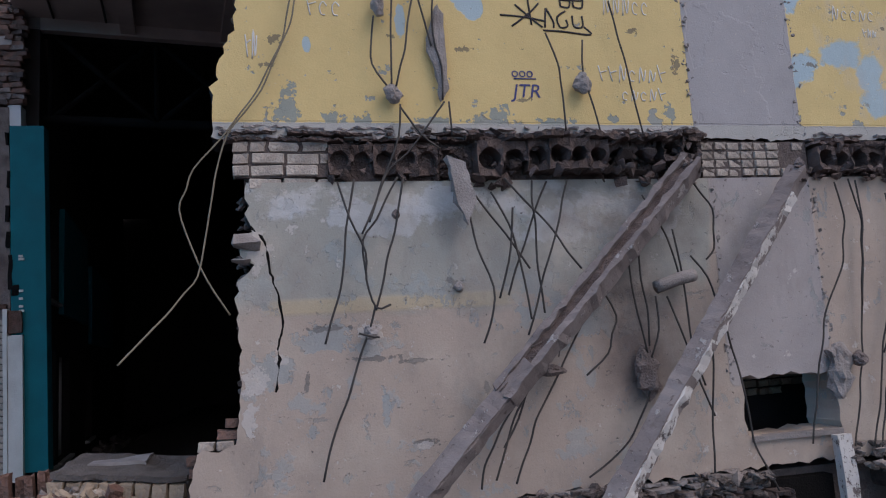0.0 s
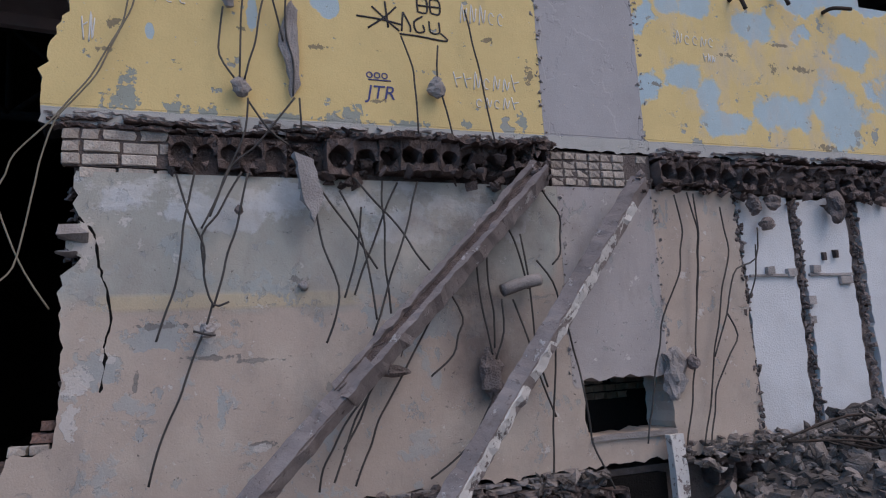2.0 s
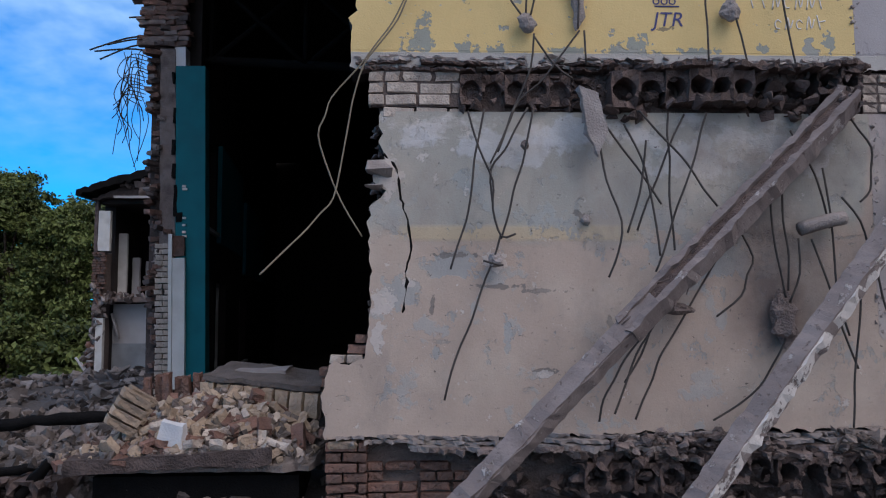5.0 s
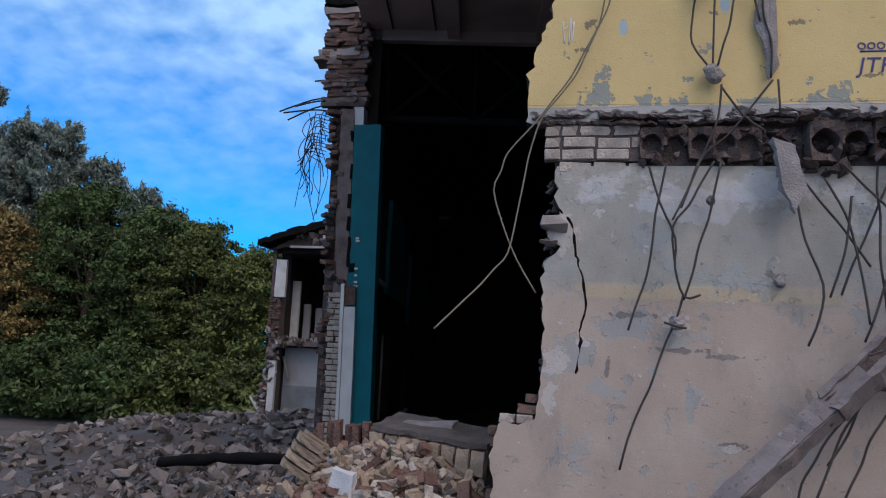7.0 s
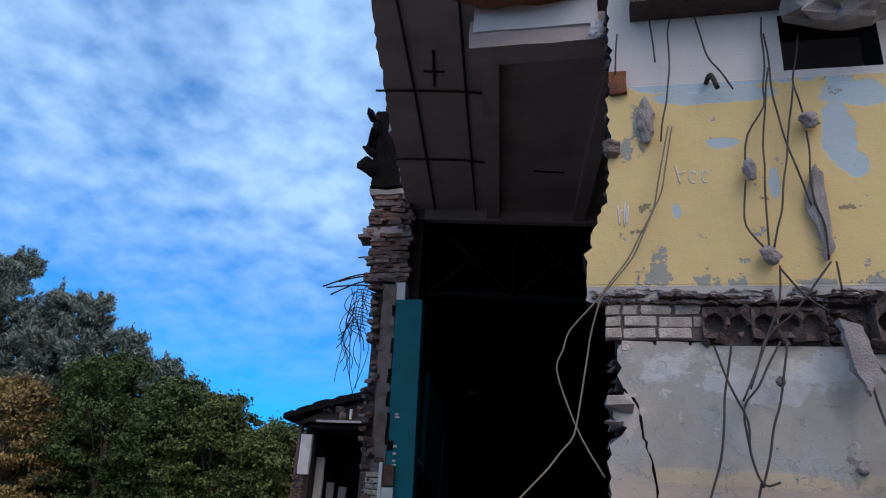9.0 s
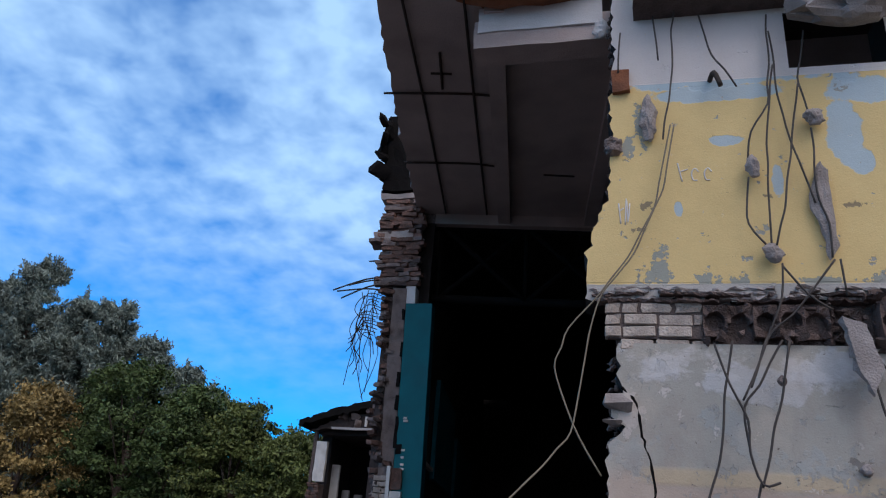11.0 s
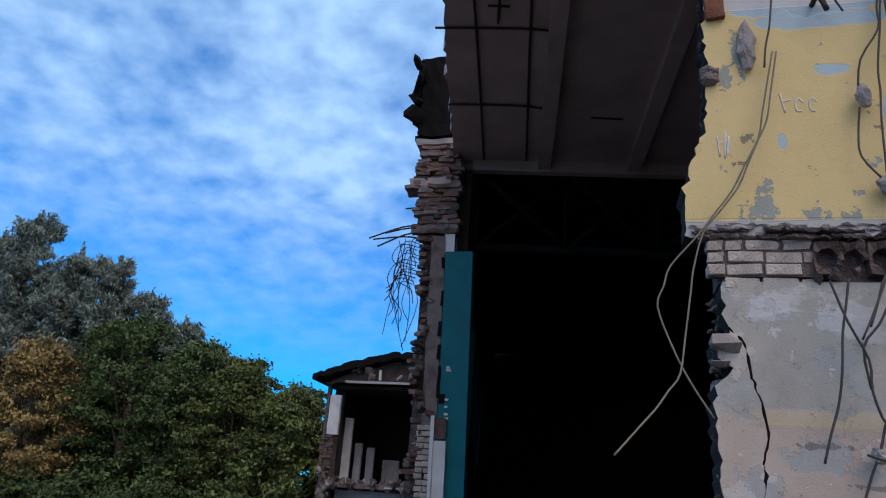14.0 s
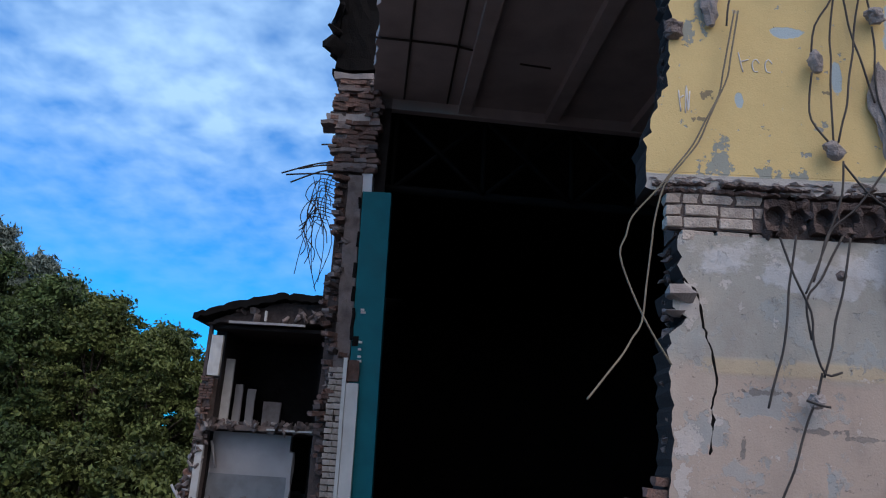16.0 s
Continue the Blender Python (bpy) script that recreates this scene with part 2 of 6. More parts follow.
    # dark smudge behind the snagged debris, and a darker patch under the slab
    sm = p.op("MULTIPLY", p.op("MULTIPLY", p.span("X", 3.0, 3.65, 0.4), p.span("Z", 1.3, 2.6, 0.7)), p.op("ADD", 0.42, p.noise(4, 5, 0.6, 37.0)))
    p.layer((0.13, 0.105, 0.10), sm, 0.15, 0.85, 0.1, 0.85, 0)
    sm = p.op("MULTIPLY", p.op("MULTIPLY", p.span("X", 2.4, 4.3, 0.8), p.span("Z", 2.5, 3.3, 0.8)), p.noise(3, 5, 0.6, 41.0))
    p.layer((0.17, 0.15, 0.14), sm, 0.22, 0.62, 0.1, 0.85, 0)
    p.layer((0.60, 0.53, 0.45), p.noise(1.4, 6, 0.62, 43.0), 0.52, 0.72, 0.1, 0.5, 0)
    p.layer((0.31, 0.27, 0.24), p.noise(1.7, 7, 0.66, 47.0, (1, 1, 0.6)), 0.54, 0.70, 0.1, 0.55, 0)
    p.layer((0.16, 0.14, 0.13), p.noise(26, 2, 0.5, 31.0), 0.755, 0.775, 0.1, 0.9, -0.8)
    return p.done()


def beam_paint(name, low, chalky):
    """Grey concrete with flaking whitewash; low is how much noise the whitewash needs."""
    p = Paint(name, (0.22, 0.187, 0.18))
    p.layer((0.31, 0.27, 0.26), p.noise(2.6, 6, 0.65, 3.0), 0.48, 0.66, 0.14, 0.7, 0.1)
    p.layer((0.12, 0.09, 0.08), p.noise(4.5, 6, 0.65, 9.0), 0.55, 0.70, 0.14, 0.7, -0.2)
    p.layer(chalky, p.noise(6.0, 8, 0.72, 15.0), low, low + 0.03, 0.12, 0.85, 0.5)
    p.layer((0.17, 0.14, 0.13), p.noise(24, 5, 0.6, 21.0), 0.62, 0.66, 0.1, 0.7, -0.6)
    return p.done(0.8)


def upper_paint():
    p = Paint("paint_upper", (0.50, 0.48, 0.47))
    # blue coat under the ochre one
    n = p.noise(1.5, 5, 0.55, 3.0)
    p.layer((0.43, 0.55, 0.61), p.op("MULTIPLY", p.span("Z", 3.74, 5.62, 0.06), p.op("ADD", 0.45, p.op("MULTIPLY", n, 0.3))), 0.4, 0.45, 0.08)
    # ochre coat: nearly whole over the first bay, half gone in the second
    bay = p.op("ADD", p.op("MULTIPLY", p.span("X", -1, 4.08, 0.1), 0.30), p.op("MULTIPLY", p.span("X", 5.1, 12, 0.1), 0.17))
    high = p.op("MULTIPLY", p.span("Z", 5.42, 7.0, 0.3), -0.30)
    keep = p.op("ADD", p.op("ADD", p.noise(1.25, 6, 0.58, 9.0), bay), high)
    p.layer((0.73, 0.56, 0.26), p.op("MULTIPLY", keep, p.span("Z", 3.72, 5.64, 0.05)), 0.505, 0.53, 0.10)
    # where the blue coat shows through, worn in shapes of its own
    p.layer((0.43, 0.55, 0.61), p.blobs([(2.02, 5.05, 0.13, 0.34), (2.18, 5.42, 0.34, 0.12), (1.05, 5.47, 0.55, 0.09), (1.12, 5.0, 0.14, 0.05), (0.71, 4.38, 0.035, 0.07), (1.48, 4.62, 0.05, 0.18), (2.1, 4.76, 0.09, 0.13)], 0.22, 5, 81), 0.0, 0.10, 0.08, 0.95, -0.2)
    p.layer((0.40, 0.54, 0.62), p.blobs([(5.72, 4.45, 0.28, 0.15), (6.0, 4.28, 0.14, 0.22), (6.15, 3.98, 0.34, 0.13), (6.95, 4.12, 0.42, 0.22), (7.75, 4.2, 0.36, 0.42), (5.6, 5.22, 0.14, 0.12), (5.95, 5.2, 0.2, 0.16), (6.65, 5.08, 0.28, 0.22), (8.1, 4.9, 0.3, 0.2), (9.2, 4.4, 0.7, 0.5)], 0.3, 4, 83), -0.08, 0.16, 0.10, 0.9, -0.1)
    p.layer((0.56, 0.50, 0.44), p.op("MULTIPLY", p.noise(1.9, 6, 0.62, 85.0, (1.4, 1, 0.7)), p.span("X", 5.3, 12, 0.3)), 0.47, 0.68, 0.12, 0.65, 0)
    # greenish plaster bared by the largest flakes
    p.layer((0.33, 0.35, 0.31), p.blobs([(0.53, 3.84, 0.09, 0.12), (0.57, 3.99, 0.05, 0.07), (0.89, 3.77, 0.10, 0.05), (1.14, 3.76, 0.09, 0.045), (2.27, 3.79, 0.09, 0.10), (2.1, 3.76, 0.08, 0.05), (3.84, 3.84, 0.045, 0.08), (3.3, 3.79, 0.05, 0.04), (1.7, 3.76, 0.16, 0.03), (2.75, 3.76, 0.15, 0.035), (0.45, 5.2, 0.06, 0.2), (0.32, 4.98, 0.06, 0.1)], 0.62, 17, 87), 0.0, 0.05, 0.14, 1.0, -0.9)
    p.layer((0.20, 0.17, 0.13), p.blobs([(0.45, 4.42, 0.06, 0.03), (0.40, 4.20, 0.05, 0.02), (2.0, 4.38, 0.06, 0.02), (1.38, 4.48, 0.04, 0.015), (2.5, 3.95, 0.05, 0.015), (6.3, 4.72, 0.10, 0.02), (6.9, 4.62, 0.05, 0.05), (7.3, 4.66, 0.12, 0.03), (7.0, 4.9, 0.12, 0.015), (5.35, 4.33, 0.06, 0.02), (7.5, 3.78, 0.1, 0.04), (3.55, 4.6, 0.05, 0.02), (3.95, 4.3, 0.03, 0.1)], 0.9, 22, 89), 0.0, 0.1, 0.14, 0.8, -0.9)
    # chips down to plaster, most of them along the skirting
    foot = p.op("MULTIPLY", p.span("Z", 3.4, 3.80, 0.3), 0.08)
    p.layer((0.36, 0.37, 0.34), p.op("ADD", p.noise(5.0, 5, 0.6, 15.0), foot), 0.66, 0.675, 0.1, 1.0, -0.8)
    p.layer((0.48, 0.45, 0.40), p.noise(9.0, 7, 0.7, 19.0), 0.66, 0.675, 0.1, 0.9, -0.8)
    p.layer((0.44, 0.41, 0.35), p.op("MULTIPLY", p.noise(3.5, 8, 0.72, 27.0), p.span("X", 5.2, 12, 0.3)), 0.60, 0.66, 0.1, 0.75, -0.5)
    # bare cement strip of the torn cross wall
    p.layer((0.40, 0.385, 0.395), p.op("MULTIPLY", p.op("ADD", p.span("X", 4.06, 5.15, 0.05), p.op("MULTIPLY", p.op("SUBTRACT", p.noise(9, 4, 0.6, 5.0), 0.5), 0.5)), p.span("X", 3.9, 5.3, 0.05)), 0.45, 0.5, 0.14)
    # skim at floor level
    p.layer((0.45, 0.44, 0.42), p.op("ADD", p.span("Z", 3.3, 3.74, 0.04), p.op("MULTIPLY", p.op("SUBTRACT", p.noise(7, 4, 0.6, 8.0), 0.5), 0.6)), 0.5, 0.55, 0.14)
    p.layer((0.62, 0.60, 0.59), p.op("ADD", p.span("Z", 5.60, 9.0, 0.03), p.op("MULTIPLY", p.op("SUBTRACT", p.noise(6, 5, 0.6, 21.0), 0.5), 0.4)), 0.5, 0.55, 0.10)
    p.layer((0.20, 0.16, 0.11), p.noise(8.0, 8, 0.74, 53.0, (1, 1, 2.2)), 0.672, 0.69, 0.1, 0.75, -0.8)
    p.layer((0.70, 0.60, 0.40), p.noise(13, 8, 0.72, 59.0), 0.66, 0.68, 0.1, 0.6, -0.6)
    p.layer((0.28, 0.24, 0.20), p.noise(1.8, 5, 0.6, 33.0, (1.4, 1, 0.3)), 0.66, 0.85, 0.1, 0.5, 0)
    return p.done()


M = dict(
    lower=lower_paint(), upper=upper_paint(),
    concrete=mat("concrete", (0.33, 0.30, 0.29), vary=0.25, scale=7, dirt=(0.12, 0.1, 0.09), dirt_amount=0.5, bump=0.6, per_object=0.25, island=0.3),
    broken=mat("broken_concrete", (0.19, 0.155, 0.145), vary=0.35, scale=9, dirt=(0.06, 0.045, 0.042), dirt_amount=0.75, bump=1.0, per_object=0.3, island=0.9),
    slab=mat("torn_slab_concrete", (0.15, 0.112, 0.102), vary=0.45, scale=11, fine=90, dirt=(0.035, 0.024, 0.022), dirt_amount=0.8, bump=1.0, per_object=0.2, island=0.7),
    dark=mat("dark_debris", (0.085, 0.066, 0.062), vary=0.45, scale=9, dirt=(0.025, 0.02, 0.02), dirt_amount=0.75, bump=1.0, per_object=0.4, island=1.2),
    beam=beam_paint("beam_concrete", 0.60, (0.46, 0.43, 0.42)),
    beam_white=beam_paint("whitewash", 0.42, (0.70, 0.68, 0.66)),
    white=mat("white_plaster", (0.62, 0.63, 0.65), vary=0.10, scale=3, dirt=(0.4, 0.39, 0.39), dirt_amount=0.4, bump=0.3),
    brick=mat("silicate_brick", (0.50, 0.44, 0.385), vary=0.3, scale=14, dirt=(0.17, 0.13, 0.115), dirt_amount=0.6, bump=0.6, per_object=0.4),
    redbrick=mat("red_brick", (0.17, 0.098, 0.078), vary=0.45, scale=14, dirt=(0.10, 0.085, 0.078), dirt_amount=0.75, bump=0.8, per_object=0.8, island=0.4),
    yellowbrick=mat("yellow_brick", (0.35, 0.275, 0.205), vary=0.35, scale=12, dirt=(0.20, 0.17, 0.15), dirt_amount=0.75, bump=0.8, per_object=0.7, island=0.5),
    mortar=mat("mortar", (0.13, 0.105, 0.098), vary=0.4, scale=10, bump=0.7),
    teal=mat("teal_paint", (0.004, 0.135, 0.165), rough=0.6, vary=0.18, scale=4, dirt=(0.015, 0.10, 0.12), dirt_amount=0.5, bump=0.2, spec=0.15),
    # near-black for unlit surfaces: the shade is in the colour
    deep_shade=mat("deep_shade_plaster", (0.028, 0.022, 0.021), vary=0.35, scale=2, dirt=(0.02, 0.018, 0.018), dirt_amount=0.6, bump=0.4),
    ceiling=mat("ceiling_concrete", (0.44, 0.375, 0.36), vary=0.2, scale=2.5, dirt=(0.24, 0.20, 0.19), dirt_amount=0.5, bump=0.3),
    steel=mat("rusty_steel", (0.045, 0.036, 0.032), rough=0.7, vary=0.4, scale=12, dirt=(0.09, 0.045, 0.03), dirt_amount=0.5, bump=0.4, metal=0.3),
    cable=mat("cable_sheath", (0.055, 0.05, 0.048), rough=0.6, vary=0.4, scale=9, dirt=(0.14, 0.12, 0.10), dirt_amount=0.5, bump=0.2),
    cable_pale=mat("dusty_cable", (0.22, 0.19, 0.14), rough=0.7, vary=0.3, scale=9, bump=0.2),
    # black of the roofing, also used to paint the shade of holes
    tar=mat("felt_and_shade", (0.008, 0.0075, 0.0075), rough=0.9, vary=0.4, scale=6, dirt=(0.02, 0.018, 0.018), bump=0.6, spec=0.1),
    bluegrey=mat("blue_grey_oil_paint", (0.23, 0.25, 0.27), rough=0.6, vary=0.2, scale=3, dirt=(0.13, 0.13, 0.135), dirt_amount=0.5, bump=0.2),
    wood=mat("weathered_wood", (0.16, 0.13, 0.11), vary=0.3, scale=5, dirt=(0.06, 0.05, 0.045), dirt_amount=0.5, bump=0.6),
    frame=mat("frame_paint", (0.60, 0.60, 0.58), rough=0.5, vary=0.12, scale=5, dirt=(0.3, 0.28, 0.25), dirt_amount=0.4, bump=0.15),
    grey=mat("grey_plaster", (0.40, 0.40, 0.41), vary=0.14, scale=2, dirt=(0.26, 0.25, 0.25), dirt_amount=0.5, bump=0.3),
    earth=mat("rubble_earth", (0.10, 0.088, 0.083), vary=0.4, scale=1.6, fine=22, dirt=(0.05, 0.045, 0.043), dirt_amount=0.6, bump=0.9),
    chunk=mat("rubble_chunk", (0.20, 0.172, 0.158), vary=0.35, scale=7, dirt=(0.08, 0.066, 0.06), dirt_amount=0.7, bump=0.9, per_object=0.5, island=1.4),
    rust=mat("rust_stain", (0.23, 0.09, 0.045), vary=0.35, scale=9, dirt=(0.08, 0.04, 0.03), dirt_amount=0.6, bump=0.5),
    ink=mat("black_marker", (0.022, 0.02, 0.026), rough=0.5, vary=0.1, bump=0.0, dirt_amount=0.0),
    ink_blue=mat("blue_marker", (0.05, 0.06, 0.20), rough=0.5, vary=0.1, bump=0.0, dirt_amount=0.0),
    chalk=mat("white_marker", (0.72, 0.70, 0.66), rough=0.7, vary=0.1, bump=0.0, dirt_amount=0.0),
    bark=mat("bark", (0.10, 0.075, 0.06), vary=0.3, scale=4, bump=0.8),
    glass=mat("opaque_pane", (0.02, 0.022, 0.025), rough=0.25, vary=0.3, scale=3, bump=0.02, spec=0.5),
)


# ---- mesh helpers ----
def link_mesh(name, me, material, parent=None, label=""):
    ob = new(name, me)
    if not me.materials:
        me.materials.append(material)
    if parent is not None:
        ob.parent = parent
    return tagged(ob, label)


def part(name, bm, material, parent, label=""):
    me = bpy.data.meshes.new(name)
    bm.normal_update()
    bm.to_mesh(me)
    bm.free()
    return link_mesh(name, me, material, parent, label)


def thing(name, label, category, group="", kind="", at=(0, 0, 0)):
    ob = new(name)
    ob.location = at
    return tagged(ob, label, category, group, kind)


def box(bm, x0, x1, y0, y1, z0, z1, wobble=0.0, cuts=0):
    r = bmesh.ops.create_cube(bm, size=1.0)
    vs = list(r["verts"])
    before = len(bm.verts) - 8
    for v in vs:
        v.co = Vector((x0 + (v.co.x + 0.5) * (x1 - x0), y0 + (v.co.y + 0.5) * (y1 - y0), z0 + (v.co.z + 0.5) * (z1 - z0)))
    if cuts:
        es = list({e for v in vs for e in v.link_edges})
        bmesh.ops.subdivide_edges(bm, edges=es, cuts=cuts, use_grid_fill=True)
        bm.verts.ensure_lookup_table()
        vs = bm.verts[before:]
    if wobble:
        for v in vs:
            n = noise.noise_vector(v.co * 5.0 + Vector((3.1, 7.7, 1.3)))
            v.co += n * wobble
    return vs


def jag(points, rough, step=0.07, seed=0):
    """Breaks the straight runs between corners into an uneven torn line. A point with a third item 0 starts a clean run."""
    rnd = random.Random(seed)
    out = []
    n = len(points)
    for i, p in enumerate(points):
        q = points[(i + 1) % n]
        out.append((p[0], p[1]))
        if len(p) > 2 and p[2] == 0:
            continue
        d = math.hypot(q[0] - p[0], q[1] - p[1])
        k = max(1, int(d / step))
        nx, nz = -(q[1] - p[1]) / max(d, 1e-6), (q[0] - p[0]) / max(d, 1e-6)
        for j in range(1, k):
            f = (j + rnd.uniform(-0.3, 0.3)) / k
            o = rnd.gauss(0, 0.5) * rough
            out.append((p[0] + f * (q[0] - p[0]) + nx * o, p[1] + f * (q[1] - p[1]) + nz * o))
    return out


def plate(bm, outer, y0, y1, holes=(), axes="xz", back=0.0):
    """A thick plate: an outline with holes, filled and given depth. axes xz: it stands, y0 is its front; axes xy: it lies."""
    def place(p, d):
        return (p[0], d, p[1]) if axes == "xz" else (p[0], p[1], d)
    rings = []
    edges = []
    for loop in (outer, *holes):
        vs = [bm.verts.new(place(p, y0)) for p in loop]
        rings.append(vs)
        edges += [bm.edges.new((vs[i], vs[(i + 1) % len(vs)])) for i in range(len(vs))]
    r = bmesh.ops.triangle_fill(bm, use_beauty=True, use_dissolve=False, edges=edges)
    faces = [f for f in r["geom"] if isinstance(f, bmesh.types.BMFace)]
    twin = {}
    rnd = random.Random(5)
    for vs in rings:
        for v in vs:
            c = v.co.copy()
            if axes == "xz":
                c.y = y1
                c.x += rnd.gauss(0, 1) * back; c.z += rnd.gauss(0, 1) * back
            else:
                c.z = y1
                c.x += rnd.gauss(0, 1) * back; c.y += rnd.gauss(0, 1) * back
            twin[v] = bm.verts.new(c)
    for f in faces:
        bm.faces.new([twin[v] for v in reversed(f.verts)])
    for vs in rings:
        for i, v in enumerate(vs):
            w = vs[(i + 1) % len(vs)]
            bm.faces.new((v, w, twin[w], twin[v]))
    bmesh.ops.recalc_face_normals(bm, faces=bm.faces[:])


def torn_sides(ob, material):
    """The torn faces of a wall take another material than its paint; near-black here, for shade."""
    ob.data.materials.append(material)
    for f in ob.data.polygons:
        if abs(f.normal.y) < 0.7:
            f.material_index = 1
    return ob


def rect(x0, x1, z0, z1):
    return [(x0, z0), (x1, z0), (x1, z1), (x0, z1)]


def lump(bm, centre, size, rnd, turn=None, points=11):
    """A broken chunk: the hull of a few random points, flattened to its size."""
    vs = []
    q = turn if turn is not None else Euler((rnd.uniform(0, 6.3), rnd.uniform(0, 6.3), rnd.uniform(0, 6.3))).to_matrix()
    for _ in range(points):
        p = Vector((rnd.uniform(-1, 1), rnd.uniform(-1, 1), rnd.uniform(-1, 1)))
        m = max(abs(p.x), abs(p.y), abs(p.z))
        p = p / m * rnd.uniform(0.75, 1.0)
        p = Vector((p.x * size[0], p.y * size[1], p.z * size[2])) * 0.5
        vs.append(bm.verts.new(q @ p + Vector(centre)))
    bmesh.ops.convex_hull(bm, input=vs)
    loose = [v for v in vs if v.is_valid and not v.link_faces]
    bmesh.ops.delete(bm, geom=loose, context="VERTS")


def hull_data(rnd, size, points=10):
    bm = bmesh.new()
    lump(bm, (0, 0, 0), size, rnd, Matrix.Identity(3), points)
    vs = [v.co.copy() for v in bm.verts]
    bm.verts.index_update()
    fs = [[v.index for v in f.verts] for f in bm.faces]
    bm.free()
    return np.array(vs), fs


def tube_bm(bm, pts, r, sides=6, steps=7):
    """A round bar or cable along a smooth line through the points."""
    P = [Vector(p) for p in pts]
    line = []
    for i in range(len(P) - 1):
        a, b, c, d = P[max(i - 1, 0)], P[i], P[i + 1], P[min(i + 2, len(P) - 1)]
        for j in range(steps):
            t = j / steps
            line.append(0.5 * ((2 * b) + (c - a) * t + (2 * a - 5 * b + 4 * c - d) * t * t + (3 * b - a - 3 * c + d) * t ** 3))
    line.append(P[-1])
    rings = []
    up = Vector((0.3, 1, 0.2)).normalized()
    for i, p in enumerate(line):
        t = (line[min(i + 1, len(line) - 1)] - line[max(i - 1, 0)]).normalized()
        u = t.cross(up)
        if u.length < 1e-3:
            u = t.cross(Vector((1, 0, 0)))
        u.normalize()
        w = t.cross(u)
        rings.append([bm.verts.new(p + (u * math.cos(k * 2 * math.pi / sides) + w * math.sin(k * 2 * math.pi / sides)) * r) for k in range(sides)])
    for a, b in zip(rings, rings[1:]):
        for k in range(sides):
            bm.faces.new((a[k], a[(k + 1) % sides], b[(k + 1) % sides], b[k]))
    bm.faces.new(list(reversed(rings[0])))
    bm.faces.new(rings[-1])
    for f in bm.faces:
        f.smooth = True


def solid(name, bm, material, label, category, group="", kind=""):
    return tagged(part(name, bm, material, None), label, category, group, kind)


# ---- ground ----
def height(x, y):
    def hill(cx, cy, rx, ry, a):
        return a * np.exp(-((x - cx) / rx) ** 2 - ((y - cy) / ry) ** 2)
    h = hill(-1.6, 1.3, 1.3, 1.0, 0.52) + hill(-3.6, 3.2, 1.6, 1.6, 0.38) + hill(-6.5, 7, 3, 3, 0.45) + hill(-5.0, 12, 4, 3, 0.25)
    h = h + hill(7.5, -0.2, 1.3, 0.8, 0.95) + hill(5.8, 0.1, 1.6, 0.7, 0.25) + hill(2.0, 0.1, 3.0, 0.7, 0.18)
    near = np.exp(-((x + 1) / 14) ** 2 - ((y - 4) / 12) ** 2)
    bumps = 0.10 * np.sin(2.3 * x + 1.3 * np.sin(1.7 * y)) * np.sin(2.1 * y + 0.9 * np.sin(1.1 * x)) + 0.05 * np.sin(5.1 * x + 2 * np.sin(3 * y)) * np.sin(4.7 * y)
    quiet = 1 - np.exp(-((x + 0.5) / 3.0) ** 2 - ((y + 5.5) / 2.5) ** 2)
    drop = -3.3 / (1 + np.exp(np.minimum((x + 13.5) / 1.6, 50)))
    return h + drop + bumps * near * quiet * 0.8


def build_ground():
    xs = np.concatenate([[-3000, -900, -300, -120, -60, -35, -24], np.arange(-18, 13.01, 0.2), [18, 30, 60, 150, 500, 3000]])
    ys = np.concatenate([[-3000, -800, -200, -60, -25, -14], np.arange(-9, 26.01, 0.2), [32, 45, 70, 120, 300, 900, 3000]])
    X, Y = np.meshgrid(xs, ys)
    Z = height(X, Y)
    me = bpy.data.meshes.new("ground")
    nx, ny = len(xs), len(ys)
    idx = np.arange(nx * ny).reshape(ny, nx)
    quads = np.stack([idx[:-1, :-1], idx[:-1, 1:], idx[1:, 1:], idx[1:, :-1]], -1).reshape(-1, 4)
    me.from_pydata(np.stack([X, Y, Z], -1).reshape(-1, 3).tolist(), [], quads.tolist())
    tagged(link_mesh("ground", me, M["earth"]), "dark trampled earth strewn with demolition rubble", "ground", kind="structure")


build_ground()

# ---- the two storeys of the torn cross wall ----
LOWER = [(-0.20, 0.72, 1), (-0.22, 1.0, 1), (-0.17, 1.28, 1), (0.10, 1.33, 1), (0.14, 1.7, 1), (0.13, 2.1, 1), (0.13, 2.5, 1), (0.26, 2.63, 1),
         (0.16, 2.70, 1), (0.14, 2.82, 1), (0.25, 2.88, 1), (0.20, 3.02, 1), (0.22, 3.26, 0), (6.14, 3.26, 1), (6.2, 0.80, 1)]
bm = bmesh.new()
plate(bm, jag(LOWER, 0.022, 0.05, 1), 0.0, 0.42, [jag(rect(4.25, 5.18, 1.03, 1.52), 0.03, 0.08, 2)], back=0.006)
# torn faces near-black: the shade at the edge is in their colour
tagged(torn_sides(part("wall_south", bm, M["lower"], None), M["deep_shade"]), "cracked plaster wall, beige below and grey-green above", "wall", kind="structure")
UPPER = [(-0.03, 3.62, 1), (-0.01, 3.95, 1), (0.04, 4.24, 1), (0.16, 4.48, 1), (0.17, 4.8, 1), (0.20, 5.07, 1), (0.18, 5.42, 1), (0.22, 5.71, 1), (0.20, 6.75, 0),
         (11.5, 6.75, 0), (11.5, 3.60, 1)]
for f in bpy.data.objects["wall_south"].data.polygons:
    if 4.1 < f.center.x < 5.4 and 0.95 < f.center.z < 1.6:
        f.material_index = 0
bm = bmesh.new()
